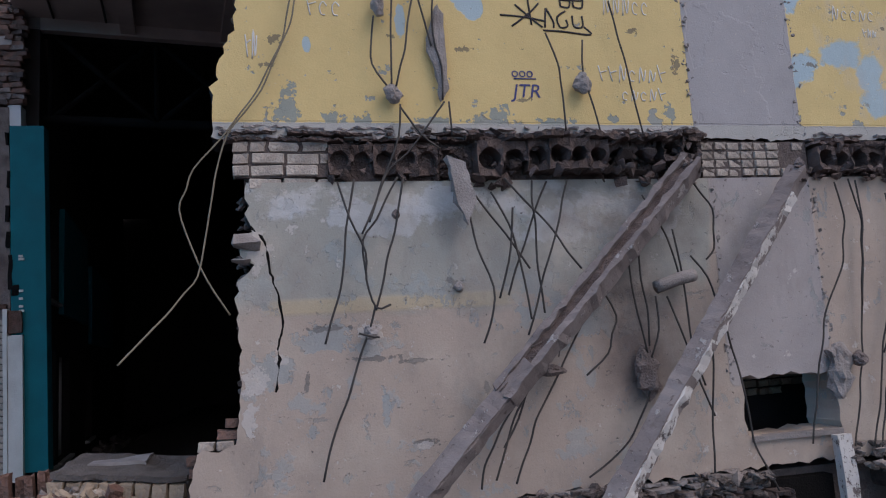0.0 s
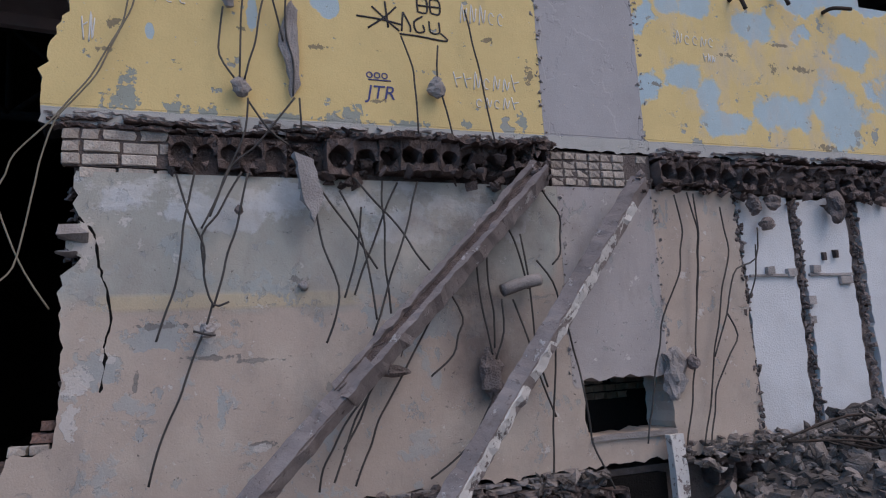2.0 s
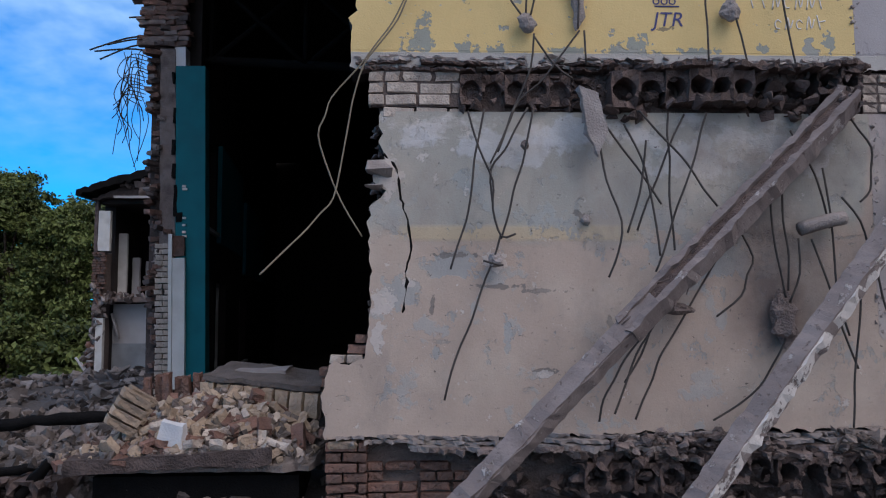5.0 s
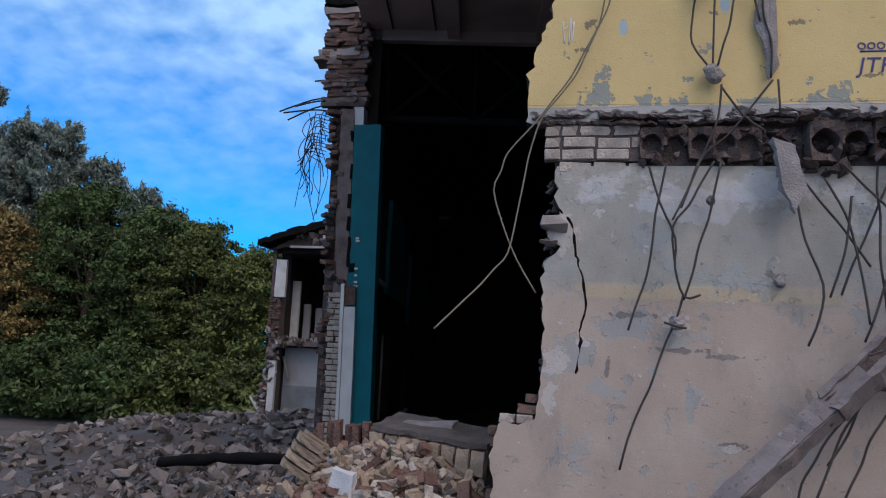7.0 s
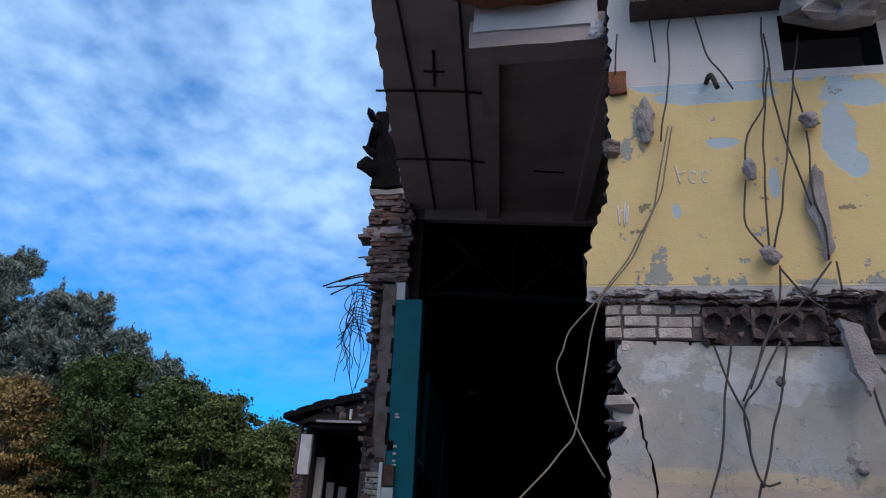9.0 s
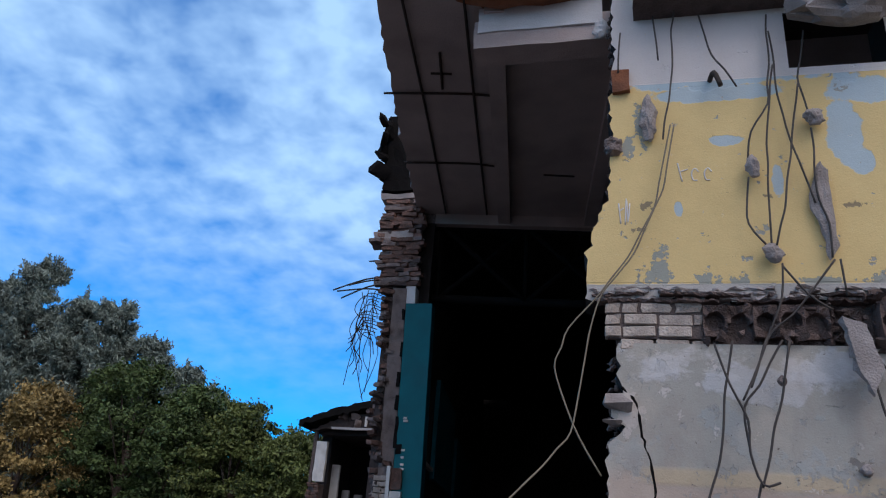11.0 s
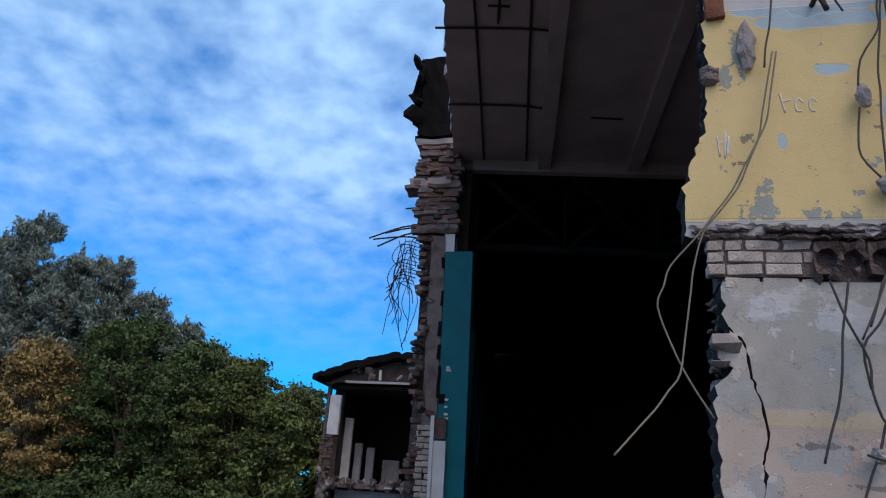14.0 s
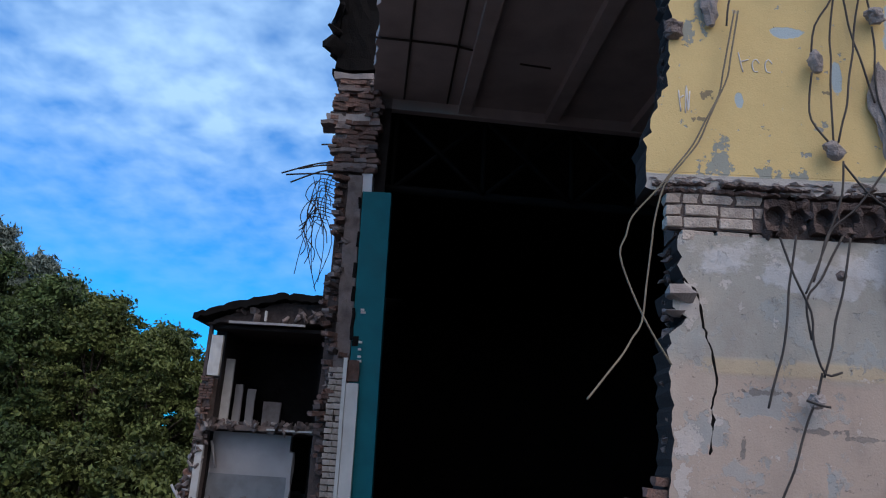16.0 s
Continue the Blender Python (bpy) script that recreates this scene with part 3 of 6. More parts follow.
plate(bm, jag(UPPER, 0.026, 0.05, 3), 0.0, 0.38, [rect(1.66, 2.44, 5.68, 6.26), rect(8.3, 9.3, 5.5, 6.3)], back=0.006)
# same near-black shade colour on the upper wall's torn faces
tagged(torn_sides(part("wall_south_upper", bm, M["upper"], None), M["deep_shade"]), "plaster wall with peeling ochre and blue paint", "wall", kind="structure")
# white-painted bays further along
for x0, x1 in ((6.22, 6.87), (7.0, 7.66), (7.86, 11.5)):
    bm = bmesh.new()
    plate(bm, jag([(x0, 0.3, 1), (x0 - 0.02, 3.2, 1), (x1 - 0.02, 3.22, 1), (x1, 0.3, 1)], 0.02, 0.08, int(x0 * 10)), 0.02, 0.4)
    tagged(part("wall_white", bm, M["white"], None), "white tiled plaster wall bay", "wall", kind="structure")
bm = bmesh.new()
box(bm, 6.14, 11.5, 0.09, 0.4, 0.2, 3.2)
tagged(part("wall_core", bm, M["broken"], None), "bare masonry behind the white bays", "wall", kind="structure")

# ---- hall behind the wall ----
HALL = Matrix.Translation((-2.8, 5, 0)) @ Matrix.Rotation(radians(7.0), 4, "Z") @ Matrix.Translation((2.8, -5, 0))   # the hall runs a little askew


def askew(ob):
    ob.matrix_basis = HALL @ ob.matrix_basis
    return ob


def setting(name, material, label, *boxes):
    b = bmesh.new()
    for q in boxes:
        box(b, *q)
    return tagged(part(name, b, material, None), label, name.split("_")[0], kind="structure")


# hall surfaces are near-black: its deep shade is put into their colour
setting("floor", M["deep_shade"], "concrete floor inside the hall, shade in its colour", (0.12, 11.5, 0.42, 22, 0.4, 0.7), (-2.4, 0.12, 3.4, 22, 0.2, 0.5))
# end and side walls are added to shut daylight out of the hall
setting("wall_back", M["deep_shade"], "added end wall closing the hall, shade in its colour", (-7.0, 11.9, 22, 22.3, 0.0, 8.0))
setting("wall_east", M["deep_shade"], "added unseen side wall closing the hall", (11.5, 11.9, -0.1, 22, 0.0, 8.0))
# exterior wall of the hall, with windows on two storeys
WIN = [(5.6, 6.9, 0.55, 2.25), (5.6, 6.9, 3.0, 4.4), (7.2, 8.5, 0.55, 2.2), (10.8, 12.0, 0.55, 2.0)]
bm = bmesh.new()
def yz_plate(bm, outer, x0, x1, holes):
    plate(bm, [(p[0], p[1]) for p in outer], x0, x1, holes)
    for v in bm.verts:
        v.co = Vector((v.co.y, v.co.x, v.co.z))
    bmesh.ops.recalc_face_normals(bm, faces=bm.faces[:])
# the wall's colour holds the hall's shade; only the panels show teal paint
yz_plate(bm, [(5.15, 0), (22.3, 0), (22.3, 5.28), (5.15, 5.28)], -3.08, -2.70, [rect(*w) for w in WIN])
askew(tagged(part("wall_west", bm, M["deep_shade"], None), "outer wall with a window and tall door openings, hall shade in its colour", "wall", kind="structure"))
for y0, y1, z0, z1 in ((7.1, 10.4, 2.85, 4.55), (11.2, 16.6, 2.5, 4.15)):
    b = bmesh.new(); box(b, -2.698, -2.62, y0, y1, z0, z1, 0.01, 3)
    askew(solid("wall_panel", b, M["teal"], "teal-painted panel on the dark hall wall", "wall panel", kind="structure"))
askew(setting("wall_west_upper", M["deep_shade"], "upper part of the outer wall, hall shade in its colour", (-3.08, -2.70, 5.2, 22.3, 5.282, 7.2)))
for i, (y0, y1, z0, z1) in enumerate(WIN):
    w = thing("window_%d" % (i + 1), "white-painted timber window with opaque panes that block daylight", "window", "hall windows", "structure"); askew(w)
    b = bmesh.new()
    for q in ((y0, y0 + 0.08, z0, z1), (y1 - 0.08, y1, z0, z1), (y0 + 0.08, y1 - 0.08, z0, z0 + 0.08), (y0 + 0.08, y1 - 0.08, z1 - 0.08, z1), ((y0 + y1) / 2 - 0.05, (y0 + y1) / 2 + 0.05, z0 + 0.08, z1 - 0.08)):
        box(b, -2.95, -2.83, *q)
    part("window_frame", b, M["frame"], w)
    for a, c in ((y0 + 0.08, (y0 + y1) / 2 - 0.05), ((y0 + y1) / 2 + 0.05, y1 - 0.08)):
        b = bmesh.new()
        box(b, -2.90, -2.88, a, c, z0 + 0.08, z1 - 0.08)
        # panes are solid, added to keep daylight out of the hall
        part("pane", b, M["grey"] if i in (0, 2) else M["glass"], w)
    b = bmesh.new()
    box(b, -2.85, -2.62, y0 - 0.05, y1 + 0.05, z0 - 0.05, z0 - 0.002)
    part("window_sill", b, M["frame"], w)

# ribbed ceiling slabs, torn off along the outer side
bm = bmesh.new()
OUT = [(-2.78, -0.6, 1), (-2.78, 0.0, 1), (-2.92, 2.4, 1), (-2.96, 3.5, 1), (-3.0, 5.2, 0), (11.5, 5.2, 0), (11.5, -1.2, 0), (-0.45, -0.12, 1), (-1.75, 0.05, 1), (-1.8, -0.8, 1)]
plate(bm, jag(OUT, 0.03, 0.12, 7), 6.94, 7.10, axes="xy")
for x in (-1.55, -0.15, 1.25, 2.65, 4.05):
    box(bm, x - 0.10, x + 0.10, 0.06, 5.2, 6.79, 6.942)
box(bm, -3.0, 11.5, 5.2, 5.34, 6.76, 7.1)
askew(tagged(part("ceiling", bm, M["ceiling"], None), "ribbed concrete roof slabs, torn at the edge", "ceiling", kind="structure"))
# far ceiling slabs, darkened by colour for the unlit depth
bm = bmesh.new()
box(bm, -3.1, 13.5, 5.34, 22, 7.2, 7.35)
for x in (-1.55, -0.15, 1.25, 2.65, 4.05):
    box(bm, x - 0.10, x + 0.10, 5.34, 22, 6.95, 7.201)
askew(tagged(part("ceiling_far", bm, M["deep_shade"], None), "ribbed ceiling deep in the hall, darkness in its colour", "ceiling", kind="structure"))

# roof truss across the hall
truss = thing("roof_truss", "black steel lattice truss with crossed braces", "truss", at=(-0.3, 5.44, -0.1)); askew(truss)
def bar(name, a, b, r, parent, material):
    q = bmesh.new()
    tube_bm(q, [a, b], r, 4, 1)
    return part(name, q, material, parent)
bar("top_chord", (-2.4, 0, 6.92), (11.4, 0, 6.92), 0.09, truss, M["tar"])
bar("bottom_chord", (-2.4, 0, 5.62), (11.4, 0, 5.62), 0.07, truss, M["tar"])
for i in range(9):
    x = -2.3 + i * 1.43
    bar("upright", (x, 0, 5.62), (x, 0, 6.92), 0.045, truss, M["tar"])
    bar("brace", (x, 0.03, 5.62), (x + 1.43, 0.03, 6.92), 0.045, truss, M["tar"])
    bar("brace", (x, -0.03, 6.92), (x + 1.43, -0.03, 5.62), 0.045, truss, M["tar"])

# pipes along the ceiling
def pipe(name, pts, r, material, label, category, group=""):
    q = bmesh.new()
    tube_bm(q, pts, r, 6, 5)
    return solid(name, q, material, label, category, group)
for pts in ([(-1.86, -0.3, 6.9), (-1.86, 2.4, 6.92), (-1.84, 5.1, 6.9)], [(-2.5, 0.0, 6.9), (-2.5, 2.4, 6.92), (-2.52, 5.1, 6.9)],
            [(-2.98, 1.68, 6.91), (-2.0, 1.7, 6.92), (-1.56, 1.72, 6.9)], [(-2.98, 3.42, 6.91), (-2.0, 3.44, 6.92), (-1.62, 3.46, 6.9), (-1.63, 3.2, 6.9)],
            [(-0.95, 3.75, 6.93), (-0.5, 3.78, 6.93)], [(-2.35, 1.3, 6.93), (-2.1, 1.31, 6.93)], [(-2.2, 0.9, 6.92), (-2.24, 1.6, 6.92)]):
    askew(pipe("ceiling_conduit", pts, 0.016, M["steel"], "thin black steel conduit under the ceiling slab", "conduit", "ceiling conduits"))

# ---- broken end of the outer wall ----
pier = thing("pier", "broken end of the outer wall with a teal panel", "pier", at=(0, 4.91, 0))
LEAN = 0.022     # the wall end leans outwards
def lean(b):
    for v in b.verts:
        v.co.x -= (v.co.z - 5.25) * LEAN
    return b
bm = bmesh.new(); box(bm, -3.0, -2.58, 0.0, 0.22, 0.7, 5.25, 0.004, 3)
part("panel", lean(bm), M["teal"], pier, "flat teal-painted panel")
bm = bmesh.new(); box(bm, -3.24, -3.02, 0.04, 0.4, 2.6, 5.52, 0.02, 9)
part("column", lean(bm), M["broken"], pier, "scarred grey-brown concrete column")
bm = bmesh.new(); box(bm, -3.23, -3.02, 0.06, 0.4, 0.2, 2.62, 0.01, 3)
part("column", lean(bm), M["mortar"], pier, "mortar core of the brick column")
bm = bmesh.new(); box(bm, -3.04, -2.88, 0.06, 0.3, 5.26, 5.56, 0.008, 2)
part("block", lean(bm), M["white"], pier, "whitewashed block")
bm = bmesh.new(); box(bm, -3.02, -2.85, -0.07, 0.0, 0.6, 2.44, 0.006, 5)
part("board", lean(bm), M["frame"], pier, "pale grey upright board")
bm = bmesh.new(); box(bm, -3.075, -3.025, -0.08, 0.0, 0.4, 2.78, 0.008, 5)
part("board", lean(bm), M["frame"], pier, "thin pale upright batten")
bm = bmesh.new(); box(bm, -3.03, -2.86, -0.05, 0.02, 2.47, 2.76, 0.02, 3)
part("block", lean(bm), M["redbrick"], pier, "broken brick stump above the board")
for zb, w in ((3.46, 0.05), (3.42, 0.07), (3.0, 0.05), (2.90, 0.045), (2.80, 0.05), (2.74, 0.06)):
    b = bmesh.new()
    box(b, -2.90, -2.90 + w, -0.02, 0.0, zb, zb + 0.03, 0.004, 1)
    part("bracket", lean(b), M["frame"], pier)
# thin black boxes paint the shade of slots torn in the column
for z0, z1, x0, w in ((3.05, 3.5, -3.03, 0.05), (3.6, 3.8, -3.05, 0.05), (3.95, 4.15, -3.06, 0.045), (4.4, 4.62, -3.04, 0.035), (2.96, 3.10, -2.99, 0.08), (5.0, 5.15, -3.05, 0.03)):
    b = bmesh.new(); box(b, x0, x0 + w, -0.012, 0.05, z0, z1, 0.02, 4)
    part("scar", lean(b), M["tar"], pier, "black strip for the shade of a slot in the column")
rnd = random.Random(11)
for q in ((-3.36, -3.2, 0.12, 0.45, 0.0, 5.5, "dark"), (-3.50, -2.95, 0.12, 0.45, 5.53, 7.2, "dark"), (-3.60, -2.85, 0.0, 0.6, 7.25, 8.75, "tar")):
    b = bmesh.new(); box(b, *q[:6], 0.05, 6)
    part("core", b, M[q[6]], pier)
for k in range(16):
    f = k / 16
    b = bmesh.new()
    lump(b, (-3.62 + rnd.gauss(0, 0.03), rnd.uniform(-0.3, 0.5), 7.35 + 1.5 * f), (rnd.uniform(0.08, 0.2), 0.4, rnd.uniform(0.12, 0.3)), rnd, Euler((rnd.gauss(0, 0.3), rnd.gauss(0, 0.3), rnd.gauss(0, 0.5))).to_matrix(), 26)
    part("roofing", b, M["tar"], pier, "torn black roofing felt")
for zc, reach, h in ((7.15, 3.62, 0.10), (6.92, 3.56, 0.05), (6.44, 3.66, 0.12), (6.36, 3.76, 0.05), (5.97, 3.60, 0.04), (5.66, 3.5, 0.07)):
    b = bmesh.new(); box(b, -reach, -3.0, 0.02, 0.4, zc - h / 2, zc + h / 2, 0.035, 5)
    part("ledge", b, M["concrete" if h > 0.09 else "broken"], pier, "broken concrete ledge in the cornice")

# ---- far wing of the building ----
wing = thing("far_wing", "half-demolished brick wing with a sagging roof", "building", at=(-0.75, 17.6, -0.5))
def wp(name, boxes, material, label="", wob=0.0, cuts=0):
    b = bmesh.new()
    for q in boxes:
        box(b, *q, wob, cuts)
    return part(name, b, material, wing, label)
# inner rooms: near-black walls carry the shade of the interior
wp("side_wall", [(-8.80, -8.45, 0.7, 8, 0, 5.95)], M["deep_shade"])
wp("inner_wall", [(-8.6, -4.0, 7.6, 8, 0, 6.6)], M["deep_shade"])
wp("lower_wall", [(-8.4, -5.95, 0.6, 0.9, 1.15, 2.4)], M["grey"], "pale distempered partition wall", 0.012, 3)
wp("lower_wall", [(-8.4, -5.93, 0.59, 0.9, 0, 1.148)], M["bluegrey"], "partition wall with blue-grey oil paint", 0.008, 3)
# a solid black wall stands where there is only a dark opening
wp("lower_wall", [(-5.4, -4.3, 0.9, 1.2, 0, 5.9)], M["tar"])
wp("jamb", [(-5.93, -5.80, 0.5, 0.72, 0, 1.9)], M["grey"], "ragged plaster jamb", 0.04, 6)
wp("floor_slab", [(-8.6, -4.3, 0.1, 8, 2.46, 2.62)], M["broken"], "broken floor slab", 0.05, 6)
wp("ledge", [(-6.6, -4.9, -0.02, 0.12, 2.50, 2.55)], M["frame"], "pale metal edge strip", 0.01, 3)
b = bmesh.new()
plate(b, jag([(-9.22, 5.72, 1), (-9.2, 5.9, 1), (-8.2, 6.26, 1), (-6.9, 6.58, 1), (-6.6, 6.68, 1), (-5.5, 6.64, 1), (-4.3, 6.66, 1), (-4.3, 6.45, 1), (-6.5, 6.46, 1), (-8.1, 6.06, 1)], 0.05, 0.12, 9), -0.5, 8)
part("roof", b, M["tar"], wing, "dark sagging roof slab")
b = bmesh.new()
plate(b, jag([(-8.9, 5.62, 1), (-8.0, 6.02, 1), (-6.5, 6.42, 1), (-4.3, 6.44, 1), (-4.3, 5.8, 1), (-8.1, 5.72, 1)], 0.06, 0.12, 19), -0.2, 7.9)
part("fascia", b, M["dark"], wing, "broken dark timber fascia")
wp("eave_board", [(-8.1, -5.7, -0.40, -0.3, 5.66, 5.73)], M["grey"], "pale eave board", 0.012, 5)
for k in range(16):
    b = bmesh.new()
    lump(b, (rnd.uniform(-8.0, -5.3) if k > 6 else rnd.uniform(-5.9, -5.2), -0.25, rnd.uniform(5.8, 6.15)), (rnd.uniform(0.15, 0.4), 0.25, rnd.uniform(0.06, 0.2)), rnd, None, 18)
    part("debris", b, M["broken"], wing, "lump of masonry under the roof edge")
wp("strut", [(-7.0, -6.93, -0.38, -0.3, 5.78, 6.1)], M["frame"], "short white strut")
# room ceiling, its shade put into the colour
wp("ceiling_slab", [(-8.7, -4.3, 0.1, 7.6, 5.55, 5.66)], M["deep_shade"], "ceiling of the upper room, shade in its colour")
for x0, x1, z1, d, m in ((-8.56, -8.18, 4.7, 1.0, "frame"), (-8.22, -7.98, 3.95, 1.6, "grey"), (-7.92, -7.66, 3.85, 2.0, "grey"), (-7.5, -6.9, 3.5, 2.6, "concrete")):
    wp("panel", [(x0, x1, d, d + 0.12, 2.62, z1)], M[m], "pale upright wall panel", 0.015, 4)
# black partition added to give the room its deep shade
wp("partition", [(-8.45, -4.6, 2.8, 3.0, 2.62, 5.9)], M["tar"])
wp("corner_pier", [(-8.84, -8.5, 0.06, 0.6, 0, 4.0)], M["mortar"], "mortar core of the brick corner", 0.05, 6)
wp("post", [(-8.66, -8.44, -0.06, 0.1, 0.3, 1.95)], M["frame"], "white upright post", 0.01, 3)
wp("panel", [(-8.66, -8.30, -0.1, 0.06, 4.05, 5.3)], M["frame"], "white upright wall panel", 0.02, 4)
wp("post", [(-8.80, -8.70, -0.05, 0.15, 4.0, 5.7)], M["dark"], "dark corner post", 0.02, 4)
for k in range(60):
    b = bmesh.new()
    lump(b, (rnd.uniform(-8.5, -5.2), rnd.uniform(-0.1, 0.4), 2.60 + rnd.uniform(-0.14, 0.12)), (rnd.uniform(0.08, 0.34), 0.25, rnd.uniform(0.05, 0.16)), rnd, None, 14)
    part("debris", b, M[rnd.choice(("chunk", "broken", "dark", "concrete"))], wing, "lump of masonry on the slab edge")
for k in range(46):
    b = bmesh.new()
    z = 0.2 + 2.9 * k / 46
    lump(b, (-8.70 - 0.10 * math.sin(z * 2.4) + rnd.gauss(0, 0.12), rnd.uniform(-0.1, 0.1), z), (rnd.uniform(0.10, 0.30), 0.25, rnd.uniform(0.06, 0.18)), rnd, None, 14)
    part("debris", b, M[rnd.choice(("broken", "concrete", "redbrick", "chunk"))], wing, "lump of masonry on the torn corner")
for a, c in (((-9.25, 0.0, 0.75), (-8.75, -0.1, 0.1)), ((-9.1, 0.0, 0.6), (-8.6, -0.1, 0.0)), ((-8.4, 0.5, 2.1), (-8.15, 0.45, 1.3))):
    b = bmesh.new(); tube_bm(b, [a, c], 0.05, 4, 2)
    part("strut", b, M["grey"], wing, "fallen pale batten")

# ---- floor slabs torn off at the wall ----
def hollow_slab(x0, n, z0, y0, seed, gone=(), pitch=0.187, thick=0.22, material="slab", label="broken hollow-core concrete floor slab with round holes", slope=0.0):
    """The torn end of a hollow-core slab: a row of cells, each with its round hole; cells in gone have lost their underside."""
    rnd = random.Random(seed)
    bm = bmesh.new()
    K = 16
    for i in range(n):
        cx, cz = x0 + (i + 0.5) * pitch, z0 + thick / 2 + slope * i * pitch
        yo = y0 + rnd.gauss(0, 0.02)
        lost = i in gone
        r = 0.41 * min(pitch, thick) * rnd.uniform(0.9, 1.07)
        oute, inn, inb, outb = [], [], [], []
        for k in range(K):
            a = 2 * math.pi * (k + 0.5) / K
            c, s = math.cos(a), math.sin(a)
            m = max(abs(c) / (pitch / 2), abs(s) / (thick / 2))
            yy = yo + rnd.gauss(0, 0.012) + (0.05 if s < -0.3 and rnd.random() < 0.3 else 0)
            oute.append(bm.verts.new((cx + c / m, yy, cz + s / m)))
            inn.append(bm.verts.new((cx + c * r * rnd.uniform(0.94, 1.06), yy + rnd.uniform(0, 0.03), cz + s * r * rnd.uniform(0.94, 1.06))))
            inb.append(bm.verts.new((cx + c * r, yo + 0.5, cz + s * r)))
            outb.append(bm.verts.new((cx + c / m, yo + 0.5, cz + s / m)))
        for k in range(K):
            j = (k + 1) % K
            a = math.sin(2 * math.pi * (k + 1) / K)
            if lost and a < -0.35:
                continue
            bm.faces.new((oute[k], inn[k], inn[j], oute[j]))
            bm.faces.new((inn[k], inb[k], inb[j], inn[j]))
            bm.faces.new((oute[j], outb[j], outb[k], oute[k]))
        bm.faces.new(inb)
    for _ in range(n * 2):
        lump(bm, (x0 + rnd.uniform(0, n * pitch), y0 + rnd.uniform(-0.02, 0.08), z0 + rnd.choice((0.0, thick)) + rnd.gauss(0, 0.015)), (rnd.uniform(0.06, 0.16), rnd.uniform(0.06, 0.12), rnd.uniform(0.03, 0.07)), rnd)
    bmesh.ops.recalc_face_normals(bm, faces=bm.faces[:])
    return solid("hollow_core_slab", bm, M[material], label, "floor slab", "torn floor slabs")


hollow_slab(0.84, 5, 3.31, -0.06, 21, (1,), 0.176, 0.24)
hollow_slab(1.74, 1, 3.30, 0.02, 22, (), 0.2, 0.25)
hollow_slab(2.02, 2, 3.27, -0.10, 35, (1,), 0.215, 0.29)
hollow_slab(2.45, 4, 3.32, -0.18, 23, (), 0.172, 0.25, slope=-0.02)
hollow_slab(3.16, 2, 3.27, -0.10, 37, (0, 1), 0.21, 0.28)
hollow_slab(3.66, 2, 3.38, -0.14, 24, (), 0.175, 0.21, slope=0.05)
hollow_slab(5.20, 5, 3.30, -0.10, 25, (4,))
hollow_slab(6.14, 2, 3.25, -0.16, 26, (1,))
hollow_slab(7.5, 4, 3.24, -0.08, 27, (1, 2))
for x, n, z, seed, gone in ((1.75, 4, 0.33, 28, ()), (2.62, 3, 0.40, 29, (0, 2)), (3.2, 3, 0.36, 30, (1,)), (3.75, 4, 0.38, 32, ())):
    hollow_slab(x, n, z, -0.16, seed, gone, label="broken hollow-core slab end at ground-floor level")
hollow_slab(5.5, 4, 0.5, -0.10, 33, (1,), label="broken hollow-core slab end at ground-floor level")


def crumble(name, n, xr, yr, zr, size, material, label, category, seed, flat=1.0, kind="stuff"):
    rnd = random.Random(seed)
    shapes = [hull_data(rnd, (1, 1, 1)) for _ in range(10)]
    V, F = [], []
    for _ in range(n):
        s = rnd.uniform(0.45, 1.25)
        vs, fs = rnd.choice(shapes)
        q = np.array(Euler((rnd.gauss(0, 0.25 * flat), rnd.gauss(0, 0.18 * flat), rnd.uniform(0, 6.28))).to_matrix())
        o = len(V)
        V.extend(((vs * np.array(size) * s) @ q.T + np.array((rnd.uniform(*xr), rnd.uniform(*yr), rnd.uniform(*zr)))).tolist())
        F.extend([[i + o for i in f] for f in fs])
    me = bpy.data.meshes.new(name)
    me.from_pydata(V, [], F)
    return tagged(link_mesh(name, me, M[material]), label, category, kind=kind)


def strata(name, layers, material, label, seed, step=0.03):
    """Torn ledges of screed and plaster, lying on one another: x0, x1, height, thickness and reach of each."""
    rnd = random.Random(seed)
    b = bmesh.new()
    for x0, x1, z, thick, reach in layers:
        x, last, drift = x0, None, 0.0
        while x < x1:
            drift = max(0.0, min(1.0, drift + rnd.gauss(0, 0.28)))
            if rnd.random() < 0.05:
                last, x = None, x + rnd.uniform(0.02, 0.10)
            y = -reach * (0.25 + 0.75 * drift) + rnd.gauss(0, 0.006)
            t = thick * rnd.uniform(0.55, 1.2)
            zz = z + 0.010 * math.sin(x * 5.1) + rnd.gauss(0, 0.004)
            ring = [b.verts.new(q) for q in ((x, y, zz), (x, y + rnd.uniform(-0.01, 0.02), zz - t), (x, 0.09, zz - t), (x, 0.09, zz + 0.004))]
            if last:
                for k in range(4):
                    b.faces.new((last[k], last[(k + 1) % 4], ring[(k + 1) % 4], ring[k]))
            else:
                b.faces.new(ring[::-1])
            last, x = ring, x + step * rnd.uniform(0.6, 1.6)
    bmesh.ops.recalc_face_normals(b, faces=b.faces[:])
    return solid(name, b, M[material], label, "debris", kind="stuff")


strata("broken_screed", [(0.0, 4.1, 3.70, 0.016, 0.05), (0.02, 4.12, 3.665, 0.022, 0.07), (0.1, 2.0, 3.63, 0.022, 0.04), (5.18, 11.4, 3.66, 0.02, 0.07)], "concrete", "grey torn edge of floor screed and plaster", 41)
